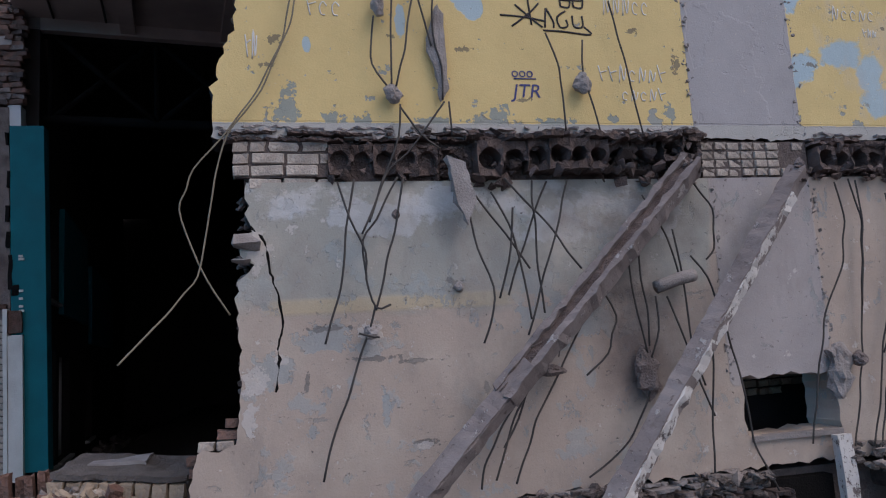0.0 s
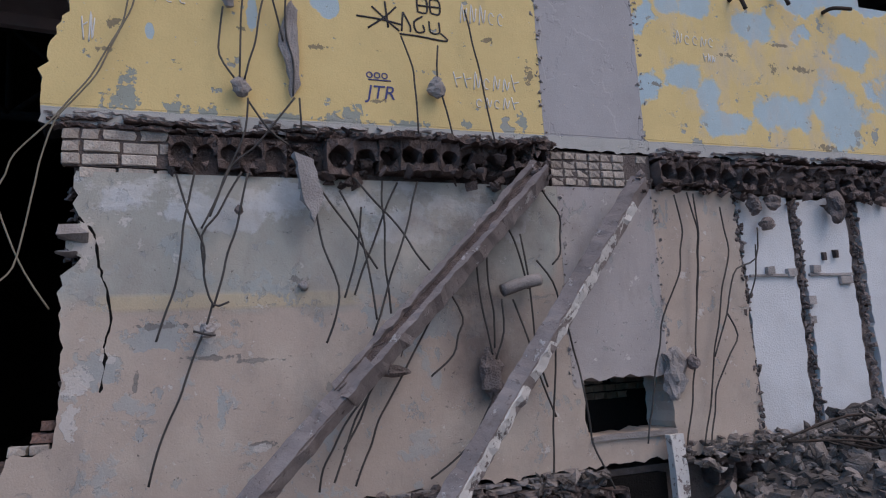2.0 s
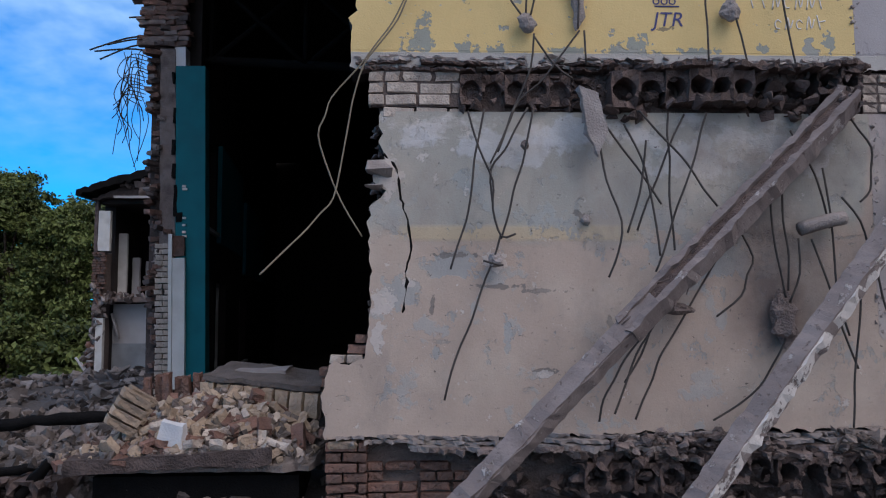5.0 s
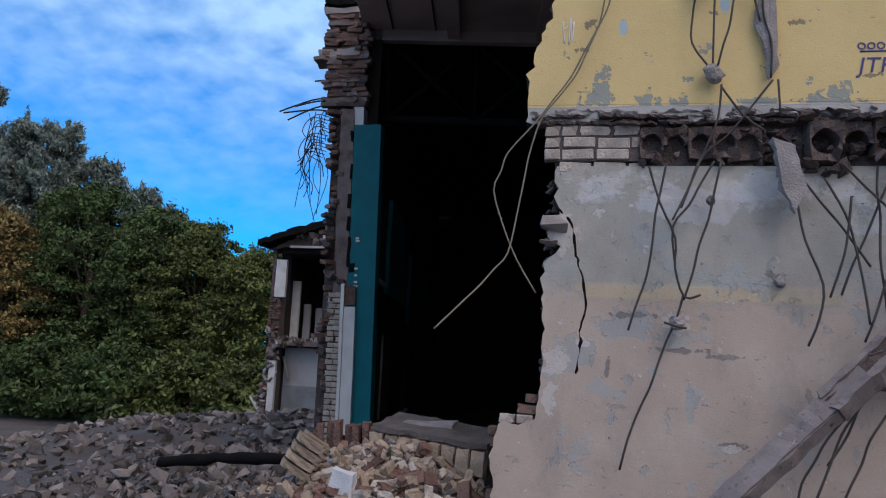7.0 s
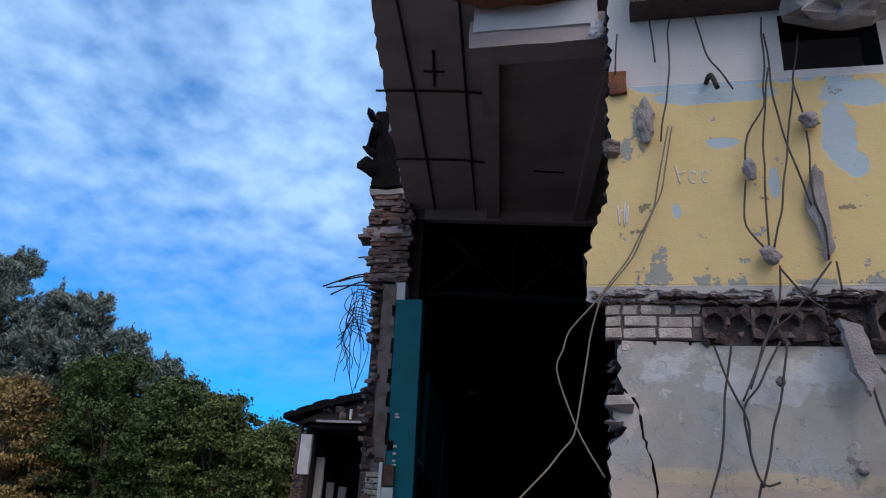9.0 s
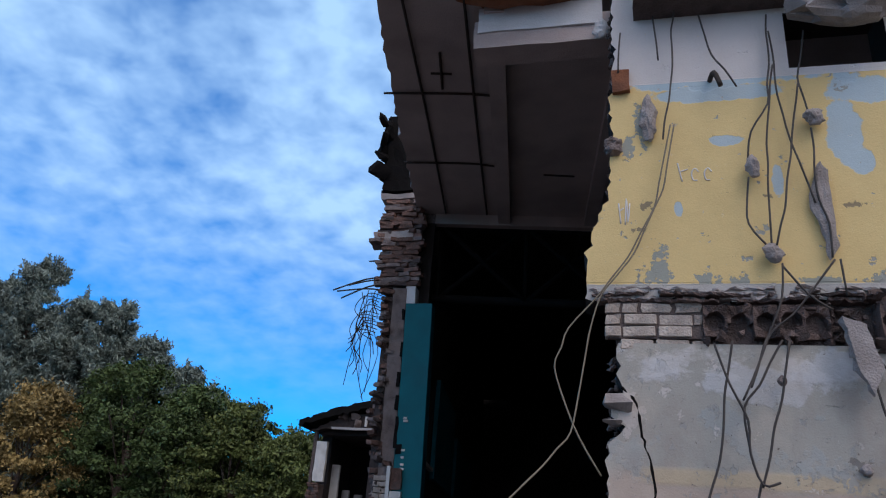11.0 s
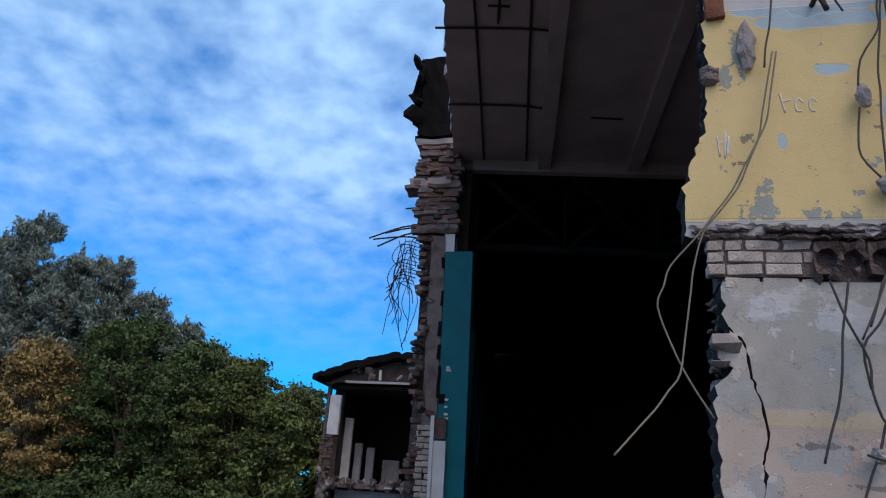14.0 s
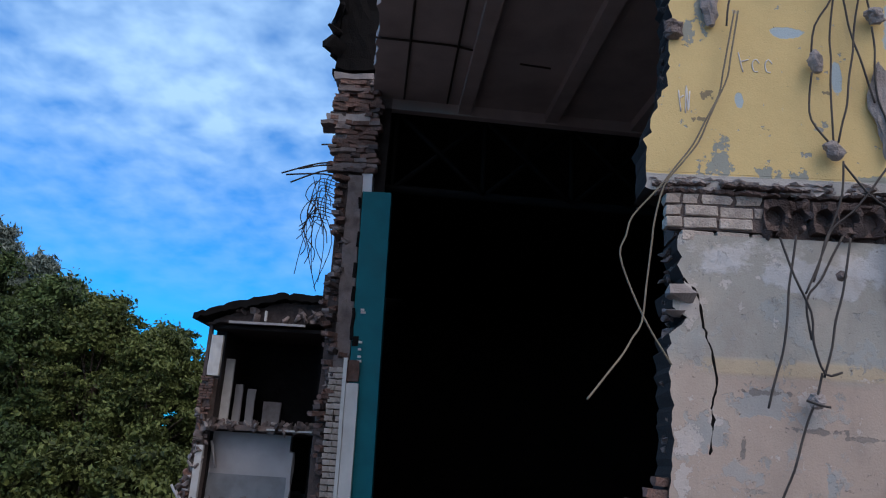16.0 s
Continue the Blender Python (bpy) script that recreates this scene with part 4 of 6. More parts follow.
strata("broken_screed", [(0.02, 4.1, 3.645, 0.02, 0.10), (0.06, 2.0, 3.605, 0.022, 0.06), (1.95, 4.12, 3.625, 0.03, 0.22), (2.1, 4.1, 3.595, 0.035, 0.26), (5.18, 6.5, 3.60, 0.03, 0.16), (6.5, 11.4, 3.62, 0.03, 0.12), (5.18, 11.4, 3.56, 0.03, 0.10)], "slab", "dark broken floor screed over the slab ends", 42)
crumble("slab_debris", 60, (1.95, 4.1), (-0.16, 0.06), (3.52, 3.66), (0.11, 0.09, 0.035), "slab", "flat dark lumps of broken screed", "debris", 40, 2.0)
crumble("slab_debris", 90, (3.1, 4.0), (-0.16, 0.06), (3.20, 3.58), (0.12, 0.11, 0.07), "slab", "dark lumps of broken concrete between slab ends", "debris", 44, 2.5)
crumble("slab_debris", 50, (1.7, 2.5), (-0.08, 0.06), (3.20, 3.55), (0.10, 0.10, 0.06), "dark", "dark lumps of broken concrete between slab ends", "debris", 39, 2.5)
crumble("slab_debris", 110, (6.2, 8.6), (-0.12, 0.05), (3.14, 3.52), (0.12, 0.11, 0.07), "slab", "lumps of broken concrete between slab ends", "debris", 45, 2.5)
crumble("slab_debris", 40, (5.2, 6.3), (-0.10, 0.05), (3.22, 3.30), (0.09, 0.09, 0.04), "slab", "crumbs under the torn slab", "debris", 38, 2.0)
setting("wall_band", M["dark"], "dark masonry band between the storeys", (0.2, 11.5, 0.06, 0.36, 3.262, 3.62))


# ---- bricks in the walls ----
BRICK = {}
def brick_mesh(kind, size, worn=0):
    """A brick with knocked-off corners; worn picks one of a few broken shapes."""
    key = (kind, size, worn)
    if key not in BRICK:
        b = bmesh.new()
        box(b, -size[0] / 2, size[0] / 2, -size[1] / 2, size[1] / 2, -size[2] / 2, size[2] / 2, 0.0, 1 if worn else 0)
        if worn:
            rn = random.Random(worn * 7 + int(size[0] * 100))
            for v in b.verts:
                v.co *= rn.uniform(0.80, 1.03)
        else:
            bmesh.ops.bevel(b, geom=b.edges[:], offset=0.006, segments=1, affect="EDGES")
        me = bpy.data.meshes.new("brick")
        b.to_mesh(me); b.free()
        me.materials.append(M[kind])
        BRICK[key] = me
    return BRICK[key]


def courses(parent, x0, x1, z0, rows, y, kind, seed, gaps=0.0, head=False, course=0.078):
    rnd = random.Random(seed)
    for r in range(rows):
        x = x0 - (0.12 if r % 2 else 0) * (not head)
        while x < x1 - 0.04:
            w = 0.12 if head or rnd.random() < 0.4 else 0.25
            a, b = max(x, x0), min(x + w, x1)
            x += w + 0.012
            if b - a < 0.05 or rnd.random() < gaps:
                continue
            w2 = round((b - a) / 0.02) * 0.02
            ob = link_mesh("brick", brick_mesh(kind, (w2, 0.12, course - 0.014), rnd.choice((0, 0, 1, 2, 3))), M[kind], parent)
            ob.location = ((a + b) / 2, y + 0.06 + abs(rnd.gauss(0, 0.012)), z0 + (r + 0.5) * course)
            ob.rotation_euler = (rnd.gauss(0, 0.02), rnd.gauss(0, 0.02), rnd.gauss(0, 0.04))


south = bpy.data.objects["wall_south"]
wing = bpy.data.objects["far_wing"]
setting("mortar_bed", M["mortar"], "grey mortar bed of the brick courses", (0.14, 0.84, 0.006, 0.06, 3.30, 3.59), (4.1, 5.18, 0.006, 0.06, 3.262, 3.59))
courses(wing, -8.84, -8.42, 2.85, 15, -0.06, "redbrick", 14, 0.15)
rnd = random.Random(15)
for k in range(68):            # the torn outer leaf of brickwork beside the column
    z = 0.25 + 5.25 * k / 68
    m = rnd.choice(("redbrick", "redbrick", "redbrick", "dark", "broken", "dark"))
    for j in range(2):
        ob = link_mesh("brick", brick_mesh(m, (0.16 if j else 0.25, 0.12, 0.07), 1 + k % 5), M[m], pier)
        ob.location = (-3.30 - 0.022 * (z - 5.25) + rnd.gauss(0, 0.035) - 0.05 * math.sin(z * 4.0), rnd.uniform(0.0, 0.3), z + rnd.gauss(0, 0.01))
        ob.rotation_euler = (rnd.gauss(0, 0.12), rnd.gauss(0, 0.12), rnd.gauss(1.0, 0.5))
for k in range(20):            # brickwork of the cornice
    z = 5.6 + 1.52 * k / 20
    for j in range(4):
        m = rnd.choice(("redbrick", "redbrick", "redbrick", "dark", "redbrick", "broken"))
        ob = link_mesh("brick", brick_mesh(m, (0.25, 0.12, 0.07), (k + j) % 6), M[m], pier)
        ob.location = (-3.44 + 0.155 * j + rnd.gauss(0, 0.03) - 0.05 * math.sin(z * 5.0) * (j == 0), 0.06 + abs(rnd.gauss(0, 0.04)), z)
        ob.rotation_euler = (rnd.gauss(0, 0.06), rnd.gauss(0, 0.06), rnd.gauss(0, 0.2))
for k in range(28):            # pale brick column
    for j in range(2):
        ob = link_mesh("brick", brick_mesh("brick", (0.12 if (k + j) % 2 else 0.10, 0.12, 0.07), (k + 3 * j) % 6), M["brick"], pier)
        ob.location = (-3.20 + 0.105 * j + rnd.gauss(0, 0.008) + 0.022 * (5.25 - (0.4 + k * 0.082)) - 0.02, 0.02 + rnd.gauss(0, 0.01), 0.4 + k * 0.082)
        ob.rotation_euler = (0, rnd.gauss(0, 0.03), rnd.gauss(0, 0.06))
courses(south, 0.12, 0.84, 3.305, 3, -0.02, "brick", 1, 0.03, course=0.094)
courses(south, 0.23, 0.86, 3.205, 1, -0.008, "brick", 2, course=0.094)
courses(south, 4.10, 5.18, 3.27, 4, -0.02, "brick", 3, 0.08, True, course=0.079)
courses(south, -0.17, 0.10, 1.285, 1, 0.0, "brick", 4)
courses(south, -0.04, 0.12, 1.36, 1, 0.02, "redbrick", 5)
courses(south, 0.02, 0.14, 1.44, 1, 0.03, "redbrick", 6)
courses(south, -0.25, -0.17, 0.72, 7, 0.02, "redbrick", 7, 0.1)
plinth = setting("plinth", M["mortar"], "dark mortar core of the brick plinth", (-0.16, 6.25, 0.12, 0.42, 0.0, 0.715))
courses(plinth, -0.2, 0.12, 0.0, 9, -0.01, "redbrick", 8, 0.06)
courses(plinth, 0.12, 1.2, 0.0, 7, 0.04, "redbrick", 9, 0.2)
courses(plinth, -0.18, 0.06, 0.64, 1, -0.03, "yellowbrick", 10)
courses(plinth, 0.42, 1.0, 0.64, 1, -0.01, "brick", 11)
strata("sill_debris", [(-0.18, 4.25, 0.745, 0.03, 0.05), (0.0, 4.25, 0.71, 0.03, 0.10), (0.45, 2.4, 0.675, 0.05, 0.12), (5.1, 6.2, 0.80, 0.04, 0.14)], "concrete", "torn grey edge of the floor along the wall foot", 46)
strata("sill_debris", [(0.5, 4.25, 0.665, 0.04, 0.14), (1.6, 4.3, 0.63, 0.05, 0.22), (2.2, 4.3, 0.59, 0.05, 0.18)], "broken", "broken strata of the ground floor", 62)
crumble("sill_debris", 110, (2.0, 3.3), (-0.22, 0.0), (0.60, 0.77), (0.11, 0.10, 0.05), "broken", "small broken lumps along the wall foot", "debris", 63, 2.0)
crumble("sill_debris", 60, (3.7, 4.3), (-0.22, 0.0), (0.58, 0.78), (0.12, 0.10, 0.05), "chunk", "small broken lumps along the wall foot", "debris", 64, 2.0)
crumble("foot_debris", 260, (0.9, 4.3), (-0.14, 0.06), (0.1, 0.60), (0.12, 0.12, 0.08), "dark", "dark broken concrete under the wall foot", "debris", 47)
crumble("foot_debris", 170, (5.1, 7.0), (-0.25, 0.0), (0.66, 0.92), (0.11, 0.10, 0.06), "chunk", "loose rubble heaped at the wall foot", "debris", 48)
crumble("foot_debris", 150, (1.2, 4.4), (-0.7, -0.15), (0.02, 0.30), (0.16, 0.14, 0.09), "broken", "rubble at the foot of the wall", "debris", 49)
# torn wall stubs between the bays
for x, s in ((6.17, 51), (6.94, 52), (7.76, 53)):
    crumble("wall_stub", 190, (x - 0.04, x + 0.04), (0.0, 0.07), (0.75, 3.25), (0.06, 0.06, 0.06), "broken", "broken stub of a torn-out partition", "wall stub", s)
crumble("wall_stub", 130, (4.02, 4.10), (-0.006, 0.02), (3.7, 6.5), (0.045, 0.03, 0.04), "concrete", "ragged mortar line of a torn-out partition", "wall stub", 54)
crumble("wall_stub", 130, (5.12, 5.20), (-0.006, 0.02), (3.7, 6.5), (0.045, 0.03, 0.04), "concrete", "ragged mortar line of a torn-out partition", "wall stub", 55)
crumble("wall_stub", 80, (4.12, 4.2), (-0.002, 0.015), (1.5, 3.2), (0.04, 0.03, 0.045), "concrete", "ragged mortar line of a torn-out partition", "wall stub", 56)
crumble("wall_stub", 80, (5.14, 5.22), (-0.002, 0.015), (1.5, 3.2), (0.04, 0.03, 0.045), "concrete", "ragged mortar line of a torn-out partition", "wall stub", 57)
crumble("edge_debris", 60, (0.15, 0.21), (0.08, 0.3), (1.4, 3.2), (0.05, 0.10, 0.07), "broken", "crumbled brick along the torn wall edge", "debris", 58)
crumble("edge_debris", 50, (0.17, 0.22), (0.08, 0.3), (4.5, 6.6), (0.05, 0.10, 0.08), "dark", "crumbled brick along the torn wall edge", "debris", 59)
b = bmesh.new()
rnd = random.Random(60)
lump(b, (0.22, -0.02, 2.80), (0.24, 0.2, 0.13), rnd, Euler((0, 0.3, 0)).to_matrix())
lump(b, (0.17, 0.0, 2.66), (0.16, 0.2, 0.05), rnd, Euler((0, 0.1, 0)).to_matrix())
solid("plaster_lump", b, M["concrete"], "pale broken lump jutting from the wall edge", "plaster lump")
# the long crack
b = bmesh.new()
tube_bm(b, [(0.24, 0.006, 2.92), (0.34, 0.004, 2.80), (0.37, 0.004, 2.6), (0.41, 0.004, 2.45), (0.46, 0.004, 2.2), (0.42, 0.004, 2.02), (0.42, 0.005, 1.88), (0.39, 0.006, 1.67)], 0.011, 5, 4)
for v in b.verts:
    v.co += noise.noise_vector(v.co * 30) * 0.012
    v.co.y = 0.004 + (v.co.y - 0.004) * 0.7
solid("crack", b, M["tar"], "dark crack running down the plaster", "crack", kind="structure")

for x0, x1 in ((6.24, 6.84), (7.02, 7.62)):
    b = bmesh.new(); box(b, x0, x1, -0.005, 0.05, 2.40, 2.425, 0.008, 3)
    solid("joint_ledge", b, M["concrete"], "grey mortar ledge across a white wall bay", "ledge", kind="structure")
for x, z, w in ((6.5, 2.46, 0.09), (6.78, 2.44, 0.12), (7.1, 2.47, 0.1), (7.5, 2.35, 0.16), (7.25, 2.6, 0.04), (7.4, 2.62, 0.04), (7.0, 2.15, 0.1), (6.98, 1.95, 0.08)):
    b = bmesh.new(); box(b, x - w / 2, x + w / 2, -0.02, 0.05, z - 0.04, z + 0.04, 0.014, 2)
    solid("mortar_patch", b, M["concrete"] if w > 0.05 else M["dark"], "rough mortar patch stuck to the white wall", "mortar patch", "mortar patches")

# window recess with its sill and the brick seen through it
# added backing wall, near-black: the unlit room's shade is its colour
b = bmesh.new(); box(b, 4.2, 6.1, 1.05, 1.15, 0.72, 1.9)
tagged(part("wall_recess", b, M["deep_shade"], None), "added wall behind the small opening, painted in its shade", "wall", kind="structure")
rec = thing("brick_patch", "lit patch of red and grey bricks behind the opening", "brick patch", at=(0, 0.9, 0))
courses(rec, 4.78, 5.55, 1.27, 3, 0, "yellowbrick", 12, 0.1, True)
b = bmesh.new(); box(b, 4.28, 5.16, -0.035, 0.05, 0.985, 1.03, 0.012, 3)
solid("ledge", b, M["concrete"], "rough concrete ledge under the opening", "ledge")
b = bmesh.new(); box(b, 5.0, 5.14, -0.16, -0.08, 0.45, 1.0, 0.015, 2)
for v in b.verts: v.co.x += (v.co.z - 0.45) * -0.03
solid("concrete_post", b, M["beam_white"], "pale stump of a concrete post", "post")
# a solid black box paints the shade of the hole at the wall foot
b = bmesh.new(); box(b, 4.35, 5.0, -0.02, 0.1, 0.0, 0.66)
solid("cellar_hole", b, M["tar"], "solid black box for the shade of the cellar hole", "hole", kind="structure")

# ---- two leaning beams ----
def leaning_beam(a, b, w, d, label, roll, channel):
    """A beam of w by d leaning from a to b. channel: its outer face lies back between two thin flanges over the upper part."""
    a, b = Vector(a), Vector(b)
    t = thing("concrete_beam", label, "beam", "leaning beams")
    z = (b - a).normalized()
    x = z.cross(Vector((0, 1, 0))).normalized()
    y = z.cross(x)
    x, y = x * math.cos(roll) + y * math.sin(roll), y * math.cos(roll) - x * math.sin(roll)
    m = Matrix((x, y, z)).transposed().to_4x4()
    m.translation = a
    L = (b - a).length
    rn = random.Random(int(w * 1000))

    def bar_part(name, x0, x1, y0, y1, z0, z1, material, rough, label=""):
        q = bmesh.new()
        n = max(8, int((z1 - z0) / 0.07))
        rings = []
        for k in range(n + 1):
            s = z0 + (z1 - z0) * k / n
            rings.append([q.verts.new((px + rn.gauss(0, rough), py + rn.gauss(0, rough), s + rn.gauss(0, rough * (3 if k in (0, n) else 0.5))))
                          for px, py in ((x0, y0), (x1, y0), (x1, y1), (x0, y1))])
        for r0, r1 in zip(rings, rings[1:]):
            for k in range(4):
                q.faces.new((r0[k], r0[(k + 1) % 4], r1[(k + 1) % 4], r1[k]))
        q.faces.new(rings[0][::-1]); q.faces.new(rings[-1])
        bmesh.ops.recalc_face_normals(q, faces=q.faces[:])
        bmesh.ops.transform(q, matrix=m, verts=q.verts[:])
        return part(name, q, material, t, label)
    s = L * 0.52 if channel else L
    bar_part("body", -w / 2, w / 2, -d / 2, d / 2, 0, s, M["beam"], 0.005)
    bar_part("edge", -w / 2 - 0.008, -w / 2 + 0.02, -d / 2 + 0.01, d / 2 - 0.015, 0.1, L * (0.5 if channel else 0.93), M["beam" if channel else "beam_white"], 0.006, "whitewashed flaking edge")
    if channel:
        # web in a darker concrete: the groove's shade is in its colour
        bar_part("web", -w / 2 + 0.035, w / 2 - 0.02, -d / 2 + 0.02, d / 2 - 0.02, s - 0.25, L, M["slab"], 0.007, "recessed web of the beam, groove shade in its colour")
        for x0, x1 in ((-w / 2 - 0.02, -w / 2 + 0.03), (w / 2 - 0.03, w / 2 + 0.02)):
            bar_part("flange", x0, x1, -d / 2 - 0.015, d / 2 + 0.02, s - 0.3, L - 0.02, M["beam"], 0.006, "thin chipped flange")
        for k in range(26):
            c = m @ Vector((rn.uniform(-w / 2, w / 2), rn.uniform(-d / 2, d / 2), s + rn.gauss(0.05, 0.28)))
            q = bmesh.new()
            tube_bm(q, [c, c + z * rn.uniform(-0.24, -0.08) + x * rn.gauss(0, 0.035) + y * rn.gauss(0, 0.03)], rn.uniform(0.004, 0.010), 4, 2)
            part("splinter", q, M["broken"], t, "splinter torn from the beam")
    q = bmesh.new()
    for k in range(22):
        lump(q, m @ Vector((rn.gauss(0, w / 3.2), rn.gauss(0, d / 4), L + rn.uniform(-0.10, 0.05))), (0.07, 0.07, 0.06), rn)
    part("broken_end", q, M["broken"], t, "ragged broken end")
    return t


leaning_beam((0.40, -0.62, 0.0), (3.92, -0.14, 3.36), 0.14, 0.15, "long grey concrete beam leaning against the wall", -0.75, True)
leaning_beam((1.98, -0.86, 0.0), (4.87, -0.24, 3.26), 0.14, 0.15, "grey concrete beam with a whitewashed edge, leaning", -0.95, False)


# ---- cables and bars ----
def hang(pts, r, m):
    q = bmesh.new()
    P = [Vector(p) for p in pts]
    line = []
    for a, b in zip(P, P[1:]):
        k = max(1, int((b - a).length / 0.16))
        line += [a.lerp(b, i / k) for i in range(k)]
    line.append(P[-1])
    if m != "cable_pale":
        line = [p + noise.noise_vector(p * 3.1 + Vector((r * 900, 2, 5))) * 0.022 + noise.noise_vector(p * 9.0) * 0.006 for p in line]
    tube_bm(q, line, r, 6, 3)
    return solid("hanging_cable", q, M[m], "pale dusty cable hanging loose at the torn corner" if m == "cable_pale" else "thin dark cable hanging down the torn wall", "cable", "hanging cables")


hang([(0.67, -0.1, 5.12), (0.52, -0.1, 4.37), (0.31, -0.1, 3.94), (0.05, -0.1, 3.58), (-0.15, -0.12, 3.34), (-0.25, -0.15, 3.03), (-0.17, -0.17, 2.76), (-0.06, -0.2, 2.5), (0.09, -0.2, 2.25)], 0.0068, 'cable_pale')
hang([(0.7, -0.1, 5.12), (0.59, -0.1, 4.52), (0.35, -0.1, 3.96), (0.09, -0.1, 3.6), (0.01, -0.12, 3.32), (-0.07, -0.18, 2.81), (-0.12, -0.25, 2.53), (-0.29, -0.45, 2.27), (-0.56, -0.7, 1.94)], 0.0068, 'cable_pale')
hang([(1.43, -0.1, 3.86), (1.39, -0.1, 3.61), (1.31, -0.1, 3.38), (1.13, -0.1, 2.91)], 0.008, 'cable')
hang([(1.43, -0.1, 3.84), (1.57, -0.1, 3.61), (1.71, -0.1, 3.51)], 0.008, 'cable')
hang([(1.78, -0.1, 3.89), (1.57, -0.1, 3.61), (1.31, -0.1, 3.33), (1.07, -0.1, 2.82)], 0.008, 'cable')
hang([(1.82, -0.1, 3.89), (1.83, -0.1, 3.61)], 0.008, 'cable')
hang([(2.7, -0.1, 4.52), (2.78, -0.1, 4.25), (2.81, -0.1, 3.91), (2.81, -0.1, 3.64)], 0.008, 'cable')
hang([(3.03, -0.1, 4.46), (3.02, -0.1, 4.16), (3.07, -0.1, 3.86), (3.13, -0.1, 3.61)], 0.008, 'cable')
hang([(3.3, -0.1, 4.83), (3.37, -0.1, 4.47), (3.43, -0.1, 4.07), (3.51, -0.1, 3.61)], 0.008, 'cable')
hang([(0.75, -0.09, 6.46), (0.71, -0.09, 5.72), (0.61, -0.09, 4.99)], 0.008, 'cable')
hang([(0.95, -0.09, 6.25), (1.03, -0.09, 5.81), (1.22, -0.09, 5.47)], 0.008, 'cable')
hang([(1.5, -0.09, 6.19), (1.48, -0.09, 5.66), (1.44, -0.09, 5.27), (1.28, -0.09, 5.01), (1.24, -0.09, 4.75)], 0.008, 'cable')
hang([(1.51, -0.09, 6.01), (1.53, -0.09, 5.37), (1.62, -0.09, 4.73), (1.72, -0.09, 4.38)], 0.008, 'cable')
hang([(1.78, -0.09, 5.98), (1.7, -0.09, 5.53), (1.75, -0.09, 5.17)], 0.008, 'cable')
hang([(1.75, -0.09, 5.04), (1.72, -0.09, 4.63), (1.78, -0.09, 4.19), (1.77, -0.09, 3.91)], 0.008, 'cable')
hang([(1.24, -0.09, 4.6), (1.21, -0.09, 4.2), (1.32, -0.09, 4.01)], 0.008, 'cable')
hang([(1.51, -0.09, 5.66), (1.4, -0.09, 4.9), (1.36, -0.09, 4.01)], 0.008, 'cable')
hang([(1.7, -0.09, 5.47), (1.57, -0.09, 4.79), (1.49, -0.09, 4.34), (1.4, -0.09, 4.01)], 0.008, 'cable')
hang([(0.57, -0.09, 6.28), (0.6, -0.09, 5.79)], 0.008, 'cable')
hang([(0.27, -0.09, 6.12), (0.25, -0.09, 5.7)], 0.008, 'cable')
hang([(0.89, -0.15, 3.23), (0.98, -0.15, 2.93), (1.08, -0.15, 2.68), (1.08, -0.15, 2.46), (1.15, -0.15, 2.26), (1.26, -0.15, 2.27)], 0.0085, 'cable')
hang([(1.03, -0.12, 3.25), (0.95, -0.12, 2.85), (0.87, -0.12, 2.36), (0.75, -0.12, 2.01)], 0.0085, 'cable')
hang([(1.4, -0.13, 3.25), (1.32, -0.13, 2.83), (1.15, -0.13, 2.24)], 0.0085, 'cable')
hang([(1.36, -0.11, 3.27), (1.19, -0.11, 2.94), (1.07, -0.11, 2.77), (1.08, -0.11, 2.49)], 0.0085, 'cable')
hang([(1.15, -0.11, 2.27), (1.1, -0.11, 2.11), (0.9, -0.11, 1.61), (0.7, -0.11, 1.03)], 0.0085, 'cable')
hang([(1.01, -0.16, 2.08), (1.1, -0.16, 2.05), (1.16, -0.16, 2.04)], 0.0085, 'cable')
hang([(1.92, -0.17, 2.94), (1.96, -0.17, 2.67), (2.07, -0.17, 2.37), (2.04, -0.17, 2.14), (1.96, -0.17, 1.94)], 0.0085, 'cable')
hang([(1.91, -0.09, 3.23), (2.11, -0.09, 2.96), (2.41, -0.09, 2.5)], 0.0085, 'cable')
hang([(2.12, -0.14, 3.13), (2.23, -0.14, 2.88), (2.32, -0.14, 2.46), (2.36, -0.14, 2.11)], 0.0085, 'cable')
hang([(2.28, -0.15, 3.0), (2.2, -0.15, 2.58), (2.11, -0.15, 2.29)], 0.0085, 'cable')
hang([(2.62, -0.07, 3.24), (2.45, -0.07, 2.9), (2.21, -0.07, 2.32)], 0.0085, 'cable')
hang([(2.24, -0.12, 3.24), (2.54, -0.12, 2.89), (2.83, -0.12, 2.5)], 0.0085, 'cable')
hang([(2.47, -0.09, 3.24), (2.47, -0.09, 2.68), (2.5, -0.09, 2.15)], 0.0085, 'cable')
hang([(2.78, -0.12, 3.23), (2.58, -0.12, 2.61), (2.33, -0.12, 1.98)], 0.0085, 'cable')
hang([(2.97, -0.11, 2.37), (3.1, -0.11, 2.11), (3.0, -0.11, 1.8), (2.8, -0.11, 1.64)], 0.0085, 'cable')
hang([(2.76, -0.15, 2.26), (2.45, -0.15, 1.79), (2.16, -0.15, 1.35), (1.97, -0.15, 0.91)], 0.0085, 'cable')
hang([(2.92, -0.11, 2.26), (2.65, -0.11, 1.82), (2.35, -0.11, 1.33), (2.15, -0.11, 0.86)], 0.0085, 'cable')
hang([(2.25, -0.08, 1.51), (2.09, -0.08, 1.31), (1.91, -0.08, 1.01), (1.88, -0.08, 0.85)], 0.0085, 'cable')
